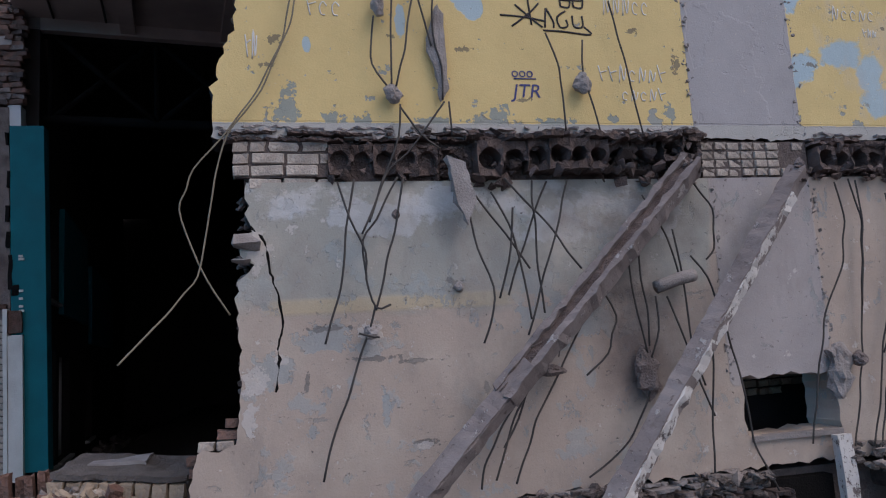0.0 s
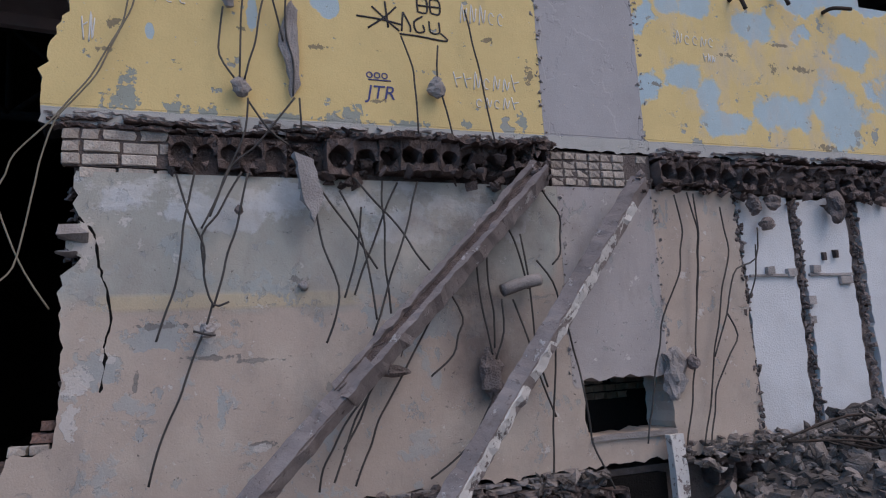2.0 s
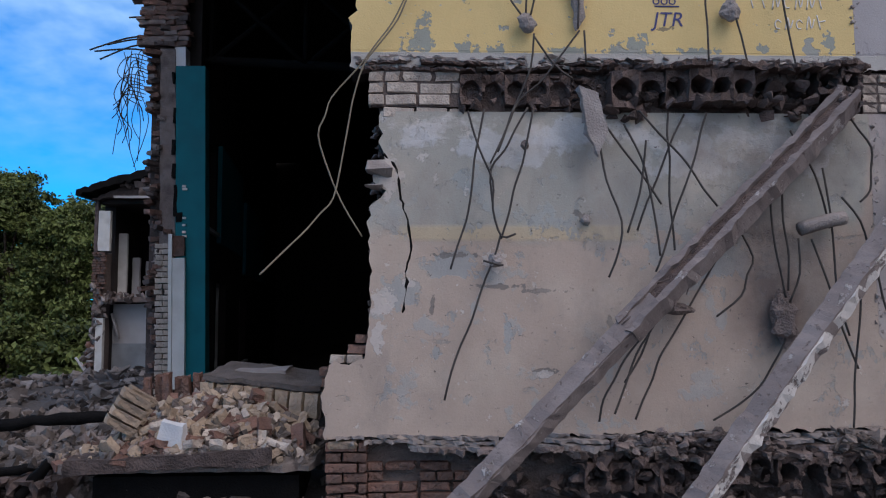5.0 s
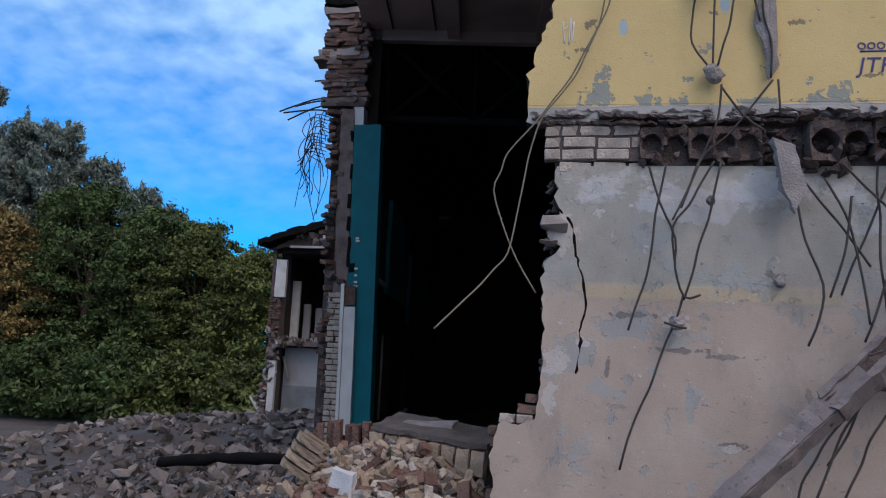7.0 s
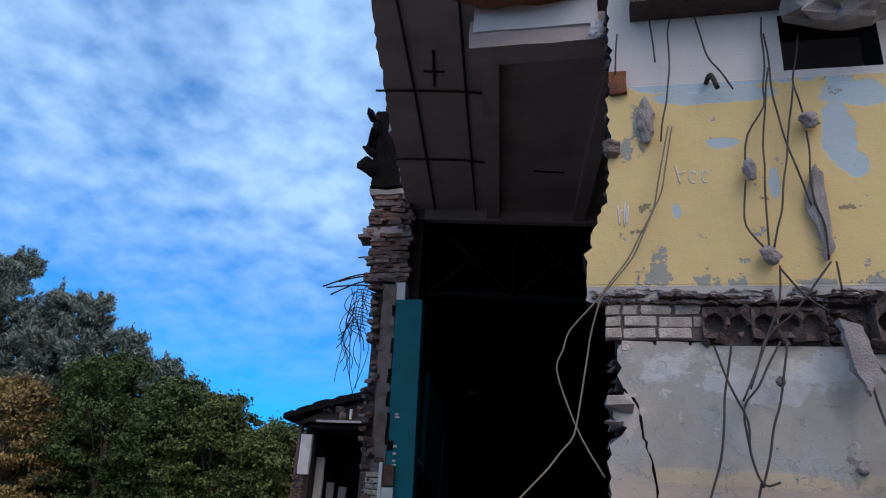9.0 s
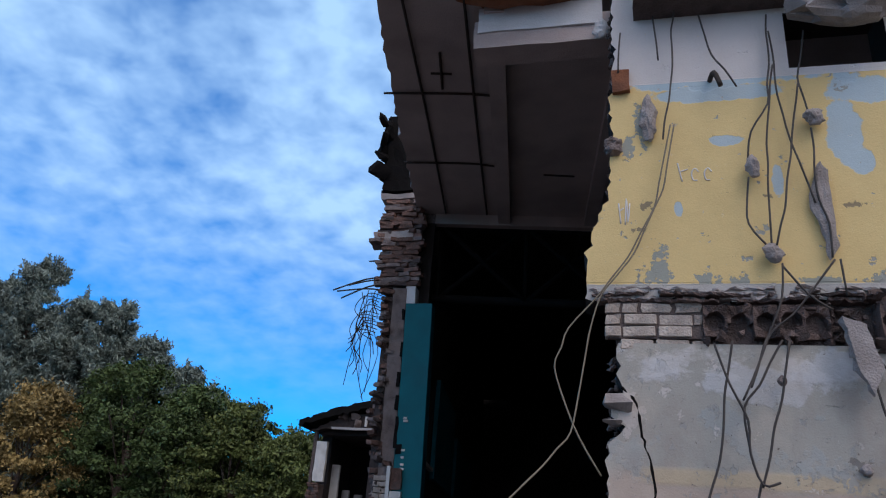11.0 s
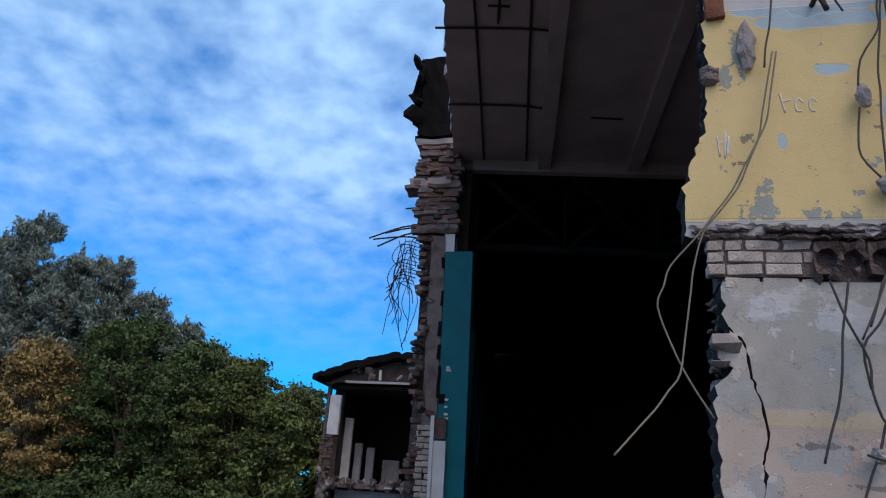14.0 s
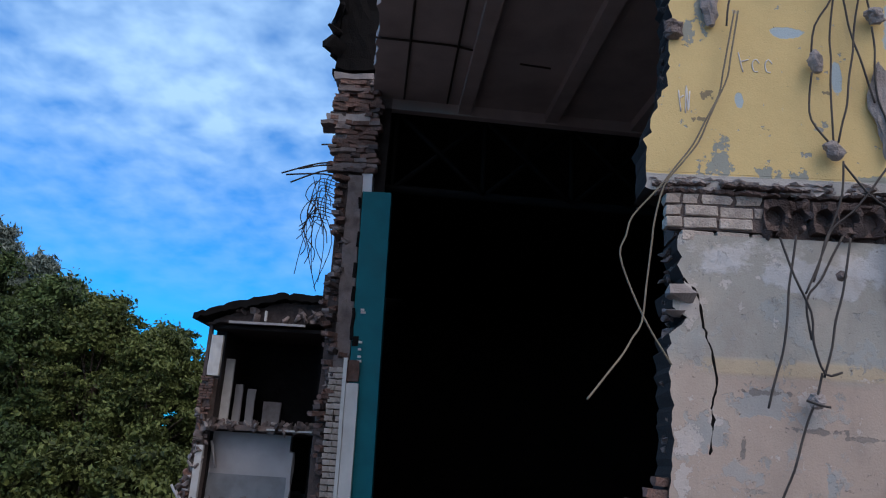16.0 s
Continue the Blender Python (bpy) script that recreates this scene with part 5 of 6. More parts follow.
hang([(2.32, -0.12, 1.63), (2.21, -0.12, 1.35), (2.07, -0.12, 1.15)], 0.0085, 'cable')
hang([(3.27, -0.1, 2.58), (3.28, -0.1, 2.15), (3.35, -0.1, 1.78)], 0.0085, 'cable')
hang([(3.37, -0.1, 2.6), (3.38, -0.1, 2.15), (3.38, -0.1, 1.83)], 0.0085, 'cable')
hang([(3.44, -0.16, 2.24), (3.44, -0.16, 1.96), (3.35, -0.16, 1.74)], 0.0085, 'cable')
hang([(3.4, -0.09, 1.74), (3.33, -0.09, 1.42), (3.12, -0.09, 1.09), (2.77, -0.09, 0.84)], 0.0085, 'cable')
hang([(3.68, -0.11, 2.81), (3.72, -0.11, 2.42), (3.76, -0.11, 1.76), (3.84, -0.11, 1.48)], 0.0085, 'cable')
hang([(3.8, -0.14, 2.56), (3.94, -0.14, 2.37), (4.02, -0.14, 2.12), (4.14, -0.14, 1.64), (4.22, -0.14, 0.98), (4.39, -0.14, 0.58)], 0.0085, 'cable')
hang([(3.95, -0.17, 2.12), (3.87, -0.17, 1.47), (3.79, -0.17, 0.81)], 0.0085, 'cable')
hang([(3.45, -0.08, 3.11), (3.63, -0.08, 2.77), (3.73, -0.08, 2.33)], 0.0085, 'cable')
hang([(3.56, -0.12, 2.24), (3.68, -0.12, 1.9), (3.78, -0.12, 1.53), (3.89, -0.12, 1.24)], 0.0085, 'cable')
hang([(5.35, -0.1, 3.19), (5.41, -0.1, 2.84), (5.31, -0.1, 2.48), (5.07, -0.1, 1.97), (4.95, -0.1, 1.59), (4.78, -0.1, 0.93)], 0.0085, 'cable')
hang([(5.52, -0.08, 3.22), (5.6, -0.08, 2.84), (5.44, -0.08, 1.78), (5.33, -0.08, 1.27), (5.14, -0.08, 0.6)], 0.0085, 'cable')
hang([(5.58, -0.1, 3.2), (5.59, -0.1, 2.82), (5.47, -0.1, 2.07)], 0.0085, 'cable')
hang([(5.89, -0.08, 3.09), (5.93, -0.08, 2.66), (5.7, -0.08, 1.94), (5.6, -0.08, 1.55), (5.41, -0.08, 0.86)], 0.0085, 'cable')
hang([(6.29, -0.13, 2.87), (6.22, -0.13, 2.57), (5.95, -0.13, 2.47), (5.77, -0.13, 2.06), (5.59, -0.13, 1.65)], 0.0085, 'cable')
hang([(6.28, -0.09, 2.71), (6.22, -0.09, 2.36), (6.09, -0.09, 2.14)], 0.0085, 'cable')
hang([(5.77, -0.13, 2.06), (5.87, -0.13, 1.85), (5.56, -0.13, 1.35), (5.38, -0.13, 0.63)], 0.0085, 'cable')
hang([(3.9, -0.08, 3.28), (4.1, -0.08, 2.97), (4.07, -0.08, 2.62), (3.99, -0.08, 2.52)], 0.0085, 'cable')

def hanging_lump(name, at, size, material, label, seed, n=1, category="plaster lump"):
    """A crusty nodule; n stretches it upwards into a sleeve."""
    q = bmesh.new()
    bmesh.ops.create_icosphere(q, subdivisions=3, radius=1.0)
    o = Vector((seed * 1.7, seed * 0.3, seed * 2.9))
    tall = size[2] * (0.5 + 0.21 * (n - 1))
    for v in q.verts:
        c = Vector((v.co.x * size[0] * 0.5, v.co.y * size[1] * 0.5, v.co.z * tall))
        k = noise.noise(c * 12 + o) * 0.6 + noise.noise(c * 34 + o) * 0.4
        side = noise.noise(Vector((0, 0, c.z * 6)) + o) * size[0] * 0.35
        v.co = Vector((c.x * (1 + k * 1.3) + side * (n > 1), c.y * (1 + k), c.z * (1 + 0.25 * k) + tall - size[2] * 0.5)) + Vector(at)
    return solid(name, q, M[material], label, category, "lumps on the cables")


for i, (x, z, w, h) in enumerate(((1.28, 4.70, 0.10, 0.2), (1.37, 3.96, 0.12, 0.17), (3.01, 4.08, 0.12, 0.2), (1.78, 5.14, 0.15, 0.16), (1.11, 2.08, 0.14, 0.12))):
    hanging_lump("junction_lump", (x, -0.08, z), (w, 0.1, h), "concrete", "grey plaster lump round a cable joint", 70 + i)
hanging_lump("conduit_plaster", (1.78, -0.05, 4.02), (0.12, 0.06, 0.19), "concrete", "column of grey plaster clinging to a cable", 76, 9)
b = bmesh.new()
plate(b, jag([(1.75, 3.42, 1), (1.90, 3.36, 1), (1.97, 3.06, 1), (1.89, 2.87, 1), (1.82, 3.02, 1)], 0.012, 0.05, 77), -0.2, -0.11, back=0.01)
solid("concrete_shard", b, M["concrete"], "pointed concrete shard hanging from the slab", "concrete shard")
hanging_lump("wall_knob", (1.83, -0.02, 2.40), (0.09, 0.08, 0.08), "concrete", "small round knob of mortar on the wall", 78)
hanging_lump("plaster_clump", (3.33, -0.07, 1.50), (0.19, 0.12, 0.2), "broken", "clump of grey plaster snagged in the cables", 79, 4)
hanging_lump("plaster_clump", (2.46, -0.12, 1.70), (0.24, 0.16, 0.10), "broken", "clump of grey plaster snagged in the cables", 80)
hanging_lump("plaster_clump", (1.34, -0.08, 2.98), (0.06, 0.08, 0.08), "broken", "clump of grey plaster snagged in the cables", 81)
for x, z, w, h, sd in ((6.42, 2.92, 0.17, 0.13, 120), (6.30, 3.1, 0.13, 0.2, 121), (5.36, 1.62, 0.09, 0.14, 122)):
    hanging_lump("slab_fragment", (x, -0.10, z), (w, 0.12, h), "broken", "slab fragment hanging in the reinforcement", sd)
hanging_lump("slab_fragment", (7.38, -0.12, 3.05), (0.18, 0.14, 0.26), "broken", "slab fragment hanging in the reinforcement", 82, 2)
hanging_lump("slab_fragment", (6.55, -0.10, 3.14), (0.14, 0.12, 0.16), "broken", "slab fragment hanging in the reinforcement", 83, 1)
hanging_lump("slab_fragment", (5.17, -0.06, 1.45), (0.22, 0.12, 0.34), "concrete", "slab fragment hanging in the reinforcement", 84, 2)
b = bmesh.new(); tube_bm(b, [(3.46, -0.14, 2.31), (3.66, -0.15, 2.37), (3.82, -0.13, 2.40)], 0.055, 8, 3)
solid("pipe_stub", b, M["concrete"], "cement-crusted pipe stub hanging in the cables", "pipe")
for x, z in ((1.02, 5.60), (6.4, 5.34), (7.72, 5.36), (7.0, 5.46)):
    b = bmesh.new(); tube_bm(b, [(x, 0.0, z), (x + 0.02, -0.12, z), (x + (0.25 if x > 7.5 else 0.06), -0.16, z - (0.0 if x > 7.5 else 0.16))], 0.022, 7, 4)
    solid("pipe_stub", b, M["steel"], "bent black pipe stub in the wall", "pipe")
b = bmesh.new(); box(b, 0.2, 0.36, -0.05, 0.1, 5.52, 5.74, 0.02, 2)
solid("rusty_block", b, M["rust"], "rust-stained metal block in the wall", "metal block")
hanging_lump("plaster_clump", (0.51, -0.04, 5.12), (0.12, 0.08, 0.26), "concrete", "clump of grey plaster snagged in the cables", 85, 3)
hanging_lump("plaster_clump", (0.2, -0.02, 4.98), (0.16, 0.14, 0.16), "broken", "clump of grey plaster snagged in the cables", 86)
hanging_lump("paper_rag", (0.10, 0.2, 6.42), (0.14, 0.08, 0.24), "white", "white rag of torn insulation", 87, 1, "rag")
hanging_lump("concrete_lump", (2.12, -0.30, 6.10), (0.75, 0.35, 0.46), "concrete", "rust-stained lump of concrete hanging above the opening", 88, 1, "concrete lump")

hanging_lump("rusty_sheet", (-0.75, 0.1, 6.98), (1.3, 0.5, 0.42), "rust", "rust-stained crust hanging under the roof edge", 89, 1, "crust")
# beam over the torn edge of the roof
edge_beam = thing("edge_beam", "broken concrete edge beam under the roof", "beam", at=(-0.28, 0.30, -0.34))
b = bmesh.new(); box(b, -0.88, 0.50, 0.0, 0.3, 6.72, 7.05, 0.015, 4)
part("body", b, M["ceiling"], edge_beam)
b = bmesh.new(); box(b, -0.84, 0.40, -0.02, 0.06, 6.90, 7.2, 0.012, 4)
part("face", b, M["white"], edge_beam, "whitewashed face")
b = bmesh.new(); box(b, -0.9, 11.5, 0.0, 1.5, 7.24, 7.55, 0.02, 3)
solid("roof", b, M["tar"], "black roofing over the slabs", "roof", kind="structure")
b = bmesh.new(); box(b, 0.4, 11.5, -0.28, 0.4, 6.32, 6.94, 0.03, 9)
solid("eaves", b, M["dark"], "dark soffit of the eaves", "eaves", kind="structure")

# bent bars sticking out of the cornice
rn = random.Random(90)
def bent(pts, r=0.010):
    b = bmesh.new(); tube_bm(b, pts, r, 5, 4)
    return solid("bent_bar", b, M["steel"], "rusty bent reinforcing bar in the broken cornice", "bar", "bent bars")
for z0, L, d in ((5.72, 0.85, 0.24), (5.66, 0.6, 0.10), (5.60, 0.7, 0.26), (5.50, 0.78, 0.04), (5.97, 0.3, 0.0)):
    bent([(-3.4, 5.0, z0), (-3.4 - L * 0.4, 4.97, z0 - d * 0.3 + 0.03), (-3.4 - L, 4.92, z0 - d)], 0.013)
for k in range(15):
    x0, z0, L = -3.50 - 0.025 * k % 0.12, 5.45 - 0.05 * k, rn.uniform(0.35, 0.8)
    bow, turn = rn.uniform(0.04, 0.34), rn.uniform(-0.1, 0.14)
    bent([(x0 + 0.1, 5.0, z0), (x0 - bow * 0.6, 4.98, z0 + 0.04), (x0 - bow, 4.96, z0 - L * 0.35), (x0 - bow * 0.6 + turn, 4.95, z0 - L * 0.75), (x0 - bow * 0.8 + turn * 1.6, 4.95, z0 - L)], 0.007)
for k in range(6):
    x, z0 = -3.50 - 0.055 * k, 5.5 - 0.12 * rn.random()
    bent([(x, 4.97, z0), (x + rn.gauss(0, 0.05), 4.96, z0 - 0.5), (x + rn.gauss(0, 0.06), 4.96, z0 - 1.0), (x + rn.gauss(0, 0.08), 4.95, z0 - rn.uniform(1.2, 1.7))], 0.006)

# ---- rubble heap ----
def brick_at(x, y, z, e, kind, size=(0.25, 0.12, 0.065)):
    ob = link_mesh("loose_brick", brick_mesh(kind, size, 1 + int(abs(x) * 1000) % 5), M[kind])
    ob.location, ob.rotation_euler = (x, y, z), e
    return tagged(ob, {"yellowbrick": "loose yellow brick on the rubble heap", "brick": "loose grey brick on the rubble heap", "redbrick": "loose red brick on the rubble heap"}[kind], "brick", "loose bricks")


block = thing("masonry_block", "fallen block of yellow brickwork on the rubble heap", "masonry block", at=(-0.80, 0.82, 0.99))
block.rotation_euler = (0.10, 0.09, -0.16)
b = bmesh.new(); box(b, -0.56, 0.50, -0.09, 0.6, 0.07, 0.115, 0.035, 8)
part("plaster", b, M["chunk"], block, "grey plaster skin")
b = bmesh.new(); box(b, -0.55, 0.5, -0.04, 0.55, -0.18, 0.07, 0.02, 3)
part("core", b, M["mortar"], block)
for k in range(8):
    ob = link_mesh("brick", brick_mesh("yellowbrick", (0.12, 0.12, 0.22), 1 + k % 5), M["yellowbrick"], block)
    ob.location, ob.rotation_euler = (-0.50 + k * 0.133, -0.06 + 0.01 * (k % 2), -0.05), (0.02 * (k % 3), 0.03 * ((k % 3) - 1), 0)
b = bmesh.new(); box(b, -1.12, -0.68, 1.0, 1.4, 1.10, 1.17, 0.02, 2)
solid("concrete_piece", b, M["concrete"], "flat piece of concrete on the heap", "concrete piece")
b = bmesh.new(); box(b, -2.12, -0.62, 0.0, 0.5, 0.46, 0.58, 0.05, 9)
for v in b.verts: v.co.z += (v.co.x + 2.1) * 0.05
solid("concrete_plank", b, M["dark"], "long broken concrete plank jutting from the heap", "concrete plank")
b = bmesh.new(); box(b, -1.49, -1.28, 0.10, 0.22, 0.66, 0.84, 0.045, 4)
solid("white_block", b, M["white"], "white-plastered block on the rubble heap", "block")
# no real hollow: this black box stands for the shade under the plank
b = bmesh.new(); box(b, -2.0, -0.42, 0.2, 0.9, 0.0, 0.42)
solid("cavity", b, M["tar"], "solid black box for the shade under the plank", "hole", kind="structure")
for k in range(9):
    brick_at(-1.9 + 0.085 * k, 1.05 + 0.06 * (k % 2), 0.98 + 0.02 * (k % 3), (0.1 * (k % 3), 1.5, 0.2), "redbrick")
hollow_slab(-2.85, 3, 0.16, 0.25, 31, (), label="broken hollow-core slab piece lying in the rubble")
def heap(x, y):
    """The top of the rubble heap."""
    f = max(0.0, 1 - ((x + 1.15) / 1.0) ** 2)
    return max(0.55 + 0.42 * f * min(1.0, max(0.0, y / 0.75)), float(height(x, y)))


rn = random.Random(101)
b = bmesh.new()
gx, gy = [-2.2 + 0.1 * i for i in range(20)], [0.08 + 0.09 * i for i in range(10)]
grid = [[b.verts.new((x + rn.gauss(0, 0.02), y + rn.gauss(0, 0.02), heap(x, y) - 0.05 + rn.gauss(0, 0.02))) for x in gx] for y in gy]
foot = [[b.verts.new((v.co.x, v.co.y, 0.47)) for v in row] for row in grid]
for r in range(9):
    for k in range(19):
        b.faces.new((grid[r][k], grid[r][k + 1], grid[r + 1][k + 1], grid[r + 1][k]))
for k in range(19):
    b.faces.new((foot[0][k], foot[0][k + 1], grid[0][k + 1], grid[0][k]))
    b.faces.new((grid[9][k], grid[9][k + 1], foot[9][k + 1], foot[9][k]))
for r in range(9):
    b.faces.new((grid[r][0], grid[r + 1][0], foot[r + 1][0], foot[r][0]))
    b.faces.new((foot[r][19], foot[r + 1][19], grid[r + 1][19], grid[r][19]))
solid("heap_core", b, M["chunk"], "packed dust and crushed brick inside the heap", "heap", kind="stuff")
for k in range(190):
    x, y = rn.gauss(-1.25, 0.5), rn.uniform(0.1, 0.78)
    if -2.25 < x < -0.35:
        brick_at(x, y, heap(x, y) + rn.uniform(-0.03, 0.04), (rn.gauss(0, 0.6), rn.gauss(0, 0.6), rn.uniform(0, 3.1)), rn.choice(("yellowbrick", "yellowbrick", "brick", "redbrick")), rn.choice(((0.25, 0.12, 0.065), (0.12, 0.12, 0.064), (0.12, 0.1, 0.064), (0.16, 0.12, 0.064), (0.08, 0.1, 0.06), (0.1, 0.08, 0.05))))
for k in range(8):
    brick_at(-1.84 + 0.04 * (k % 4), 0.42 - 0.13 * (k // 4), 0.80 + 0.07 * (k % 4), (0.15, 0.55, 0.5), "yellowbrick")
b = bmesh.new()
for k in range(520):
    x, y = rn.gauss(-1.35, 0.55), rn.uniform(0.08, 0.85)
    if -2.3 < x < -0.3:
        d = rn.uniform(0.02, 0.08)
        lump(b, (x, y, heap(x, y) + rn.uniform(-0.03, 0.02)), (d, d * 0.8, d * 0.6), rn)
solid("brick_fragments", b, M["yellowbrick"], "crushed yellow brick fragments on the heap", "rubble", kind="stuff")
b = bmesh.new()
for k in range(620):
    x, y = rn.gauss(-1.35, 0.6), rn.uniform(0.05, 0.85)
    if -2.5 < x < -0.3:
        d = rn.uniform(0.02, 0.11)
        lump(b, (x, y, heap(x, y) + rn.uniform(-0.02, 0.04)), (d, d * 0.8, d * 0.6), rn)
solid("concrete_fragments", b, M["chunk"], "small grey concrete fragments on the heap", "rubble", kind="stuff")
for k in range(26):
    x, y = rn.uniform(-2.9, -0.4), rn.uniform(-0.9, 0.0)
    d = rn.uniform(0.12, 0.34)
    b = bmesh.new()
    lump(b, (x, y, float(height(x, y)) + d * 0.15), (d, d * 0.8, d * 0.5), rn, Euler((rn.gauss(0, 0.3), rn.gauss(0, 0.3), rn.uniform(0, 3))).to_matrix(), 18)
    solid("concrete_chunk", b, M[rn.choice(("chunk", "concrete", "broken"))], "broken concrete chunk lying before the heap", "concrete chunk", "concrete chunks")
b = bmesh.new(); box(b, -1.9, -0.75, -0.55, -0.1, 0.0, 0.13, 0.03, 4)
for v in b.verts: v.co.z += (v.co.x + 1.9) * -0.03 + 0.16
solid("concrete_plank", b, M["chunk"], "tilted slab of concrete before the heap", "concrete plank")


for x0, y0, z0, x1, y1, z1, r in ((-3.4, 0.9, 0.68, -1.95, 0.8, 0.80, 0.05), (-3.1, 0.45, 0.36, -2.3, 0.5, 0.46, 0.04), (-2.6, 0.3, 0.25, -2.35, 0.35, 0.55, 0.045)):
    b = bmesh.new(); tube_bm(b, [(x0, y0, z0), ((x0 + x1) / 2, (y0 + y1) / 2, (z0 + z1) / 2 + 0.02), (x1, y1, z1)], r, 6, 6)
    for v in b.verts:
        v.co += noise.noise_vector(v.co * 8) * 0.03
    solid("charred_timber", b, M["tar"], "charred black timber lying in the rubble", "timber", "charred timbers")


def scatter(name, n, cx, cy, rx, ry, size, material, label, seed, lift=0.3):
    """Many chunks lying on the ground round a centre, in one mesh."""
    rn = random.Random(seed)
    shapes = [hull_data(rn, (1, rn.uniform(0.5, 1), rn.uniform(0.3, 0.8))) for _ in range(14)]
    V, F = [], []
    for _ in range(n):
        x, y = rn.gauss(cx, rx), rn.gauss(cy, ry)
        if y > -0.05 and x > -0.1 and y < 23 or (abs(x + 0.6) < 2.6 and y < -3.0):
            continue
        s = size * rn.choice((0.35, 0.5, 0.5, 0.8, 1.0, 1.5))
        vs, fs = rn.choice(shapes)
        q = np.array(Euler((rn.gauss(0, 0.5), rn.gauss(0, 0.5), rn.uniform(0, 6.3))).to_matrix())
        o = len(V)
        V.extend(((vs * s) @ q.T + np.array((x, y, float(height(x, y)) + s * lift * rn.uniform(0.0, 1.0)))).tolist())
        F.extend([[i + o for i in f] for f in fs])
    me = bpy.data.meshes.new(name)
    me.from_pydata(V, [], F)
    return tagged(link_mesh(name, me, M[material]), label, "rubble", kind="stuff")


scatter("rubble", 3400, -3.2, 2.6, 1.5, 2.0, 0.13, "chunk", "grey broken concrete and brick rubble", 201)
scatter("rubble", 2600, -7.0, 8.0, 3.2, 4.0, 0.19, "chunk", "grey broken concrete and brick rubble", 202)
scatter("rubble", 700, -2.6, 0.4, 0.9, 0.6, 0.15, "broken", "dark broken concrete rubble", 203)
scatter("rubble", 1300, 7.1, -0.45, 0.9, 0.4, 0.15, "chunk", "grey broken concrete rubble beside the wall", 204)
scatter("rubble", 500, 3.2, -0.6, 1.8, 0.3, 0.13, "broken", "dark broken concrete rubble", 205)
rn = random.Random(207)
for k in range(14):
    x = rn.uniform(5.9, 7.6)
    b = bmesh.new(); tube_bm(b, [(x, -0.5, 0.85 + rn.gauss(0, 0.06)), (x + rn.uniform(0.4, 0.9), -0.6, 0.85 + rn.gauss(0, 0.12)), (x + rn.uniform(1.0, 1.6), -0.7, 0.72 + rn.gauss(0, 0.2))], 0.012, 5, 4)
    solid("bent_bar", b, M["steel"], "rusty bent reinforcing bar in the rubble", "bar", "bent bars")


# ---- graffiti ----
def strokes(name, lines, r, m, label):
    q = bmesh.new()
    for pts in lines:
        tube_bm(q, [(x, -0.002, z) for x, z in pts], r, 5, 4)
    for v in q.verts:
        v.co.y = -0.004 + (v.co.y + 0.002) * 0.12
    return solid(name, q, M[m], label, "graffiti", kind="structure")


def lettering(text, x, z, size, m, label, lean=0.0):
    cu = bpy.data.curves.new("lettering", "FONT")
    cu.body, cu.size, cu.extrude, cu.shear = text, size, 0.001, lean
    tmp = bpy.data.objects.new("tmp", cu)
    scene.collection.objects.link(tmp)
    bpy.context.view_layer.update()
    me = bpy.data.meshes.new_from_object(tmp.evaluated_get(bpy.context.evaluated_depsgraph_get()))
    bpy.data.objects.remove(tmp)
    me.materials.clear()
    ob = link_mesh("graffiti", me, M[m])
    ob.matrix_basis = pose(x, -0.004, z, 90, 0, 0)
    return tagged(ob, label, "graffiti", kind="structure")


lettering("JTR", 2.40, 3.97, 0.17, "ink_blue", "blue marker letters JTR on ochre paint", 0.2)
lettering("ooo", 2.40, 4.15, 0.12, "ink_blue", "three small blue marker rings on ochre paint")
strokes("graffiti", [[(2.42, 4.135), (2.62, 4.135)]], 0.006, "ink_blue", "blue underline")
strokes("graffiti", [[(2.34, 4.70), (2.55, 4.69), (2.74, 4.66)], [(2.44, 4.60), (2.60, 4.72), (2.70, 4.82)], [(2.48, 4.80), (2.62, 4.68), (2.72, 4.60)], [(2.60, 4.86), (2.62, 4.62)]], 0.009, "ink", "black marker star scribble")
strokes("graffiti", [[(2.74, 4.60), (2.76, 4.78)], [(2.76, 4.78), (2.82, 4.66), (2.82, 4.60)], [(2.94, 4.76), (2.86, 4.70), (2.88, 4.61), (2.95, 4.62), (2.94, 4.68)], [(3.0, 4.72), (3.01, 4.62), (3.09, 4.62), (3.09, 4.72)], [(2.72, 4.575), (2.9, 4.57), (3.16, 4.55), (3.10, 4.62)],
                     [(2.9, 4.80), (2.9, 4.92), (2.98, 4.92), (2.98, 4.80), (2.9, 4.80)], [(3.02, 4.80), (3.02, 4.92), (3.10, 4.92), (3.10, 4.80), (3.02, 4.80)], [(2.9, 4.86), (3.1, 4.86)]], 0.009, "ink", "black marker tag, hard to read")
rn = random.Random(301)
def scrawl(x, z, w, h, n, label):
    lines = []
    for k in range(n):
        a, u = x + w * k / n, w / n
        kind = rn.randrange(4)
        tall = h * rn.uniform(0.7, 1.0)
        if kind < 2:
            lines.append([(a, z), (a + u * 0.25, z + tall), (a + u * 0.45, z + h * 0.1), (a + u * 0.75, z + tall * 0.8)])
        elif kind == 2:
            lines.append([(a + u * (0.35 + 0.3 * math.cos(t)), z + h * (0.35 + 0.3 * math.sin(t))) for t in (0.4, 1.6, 2.8, 4.0, 5.2)])
        else:
            lines.append([(a, z + tall), (a + u * 0.3, z + h * 0.05)])
            lines.append([(a + u * 0.1, z + h * 0.5), (a + u * 0.8, z + h * 0.62)])
    strokes("graffiti", lines, 0.006, "chalk", label)
scrawl(3.20, 4.12, 0.66, 0.17, 7, "illegible white marker scrawl")
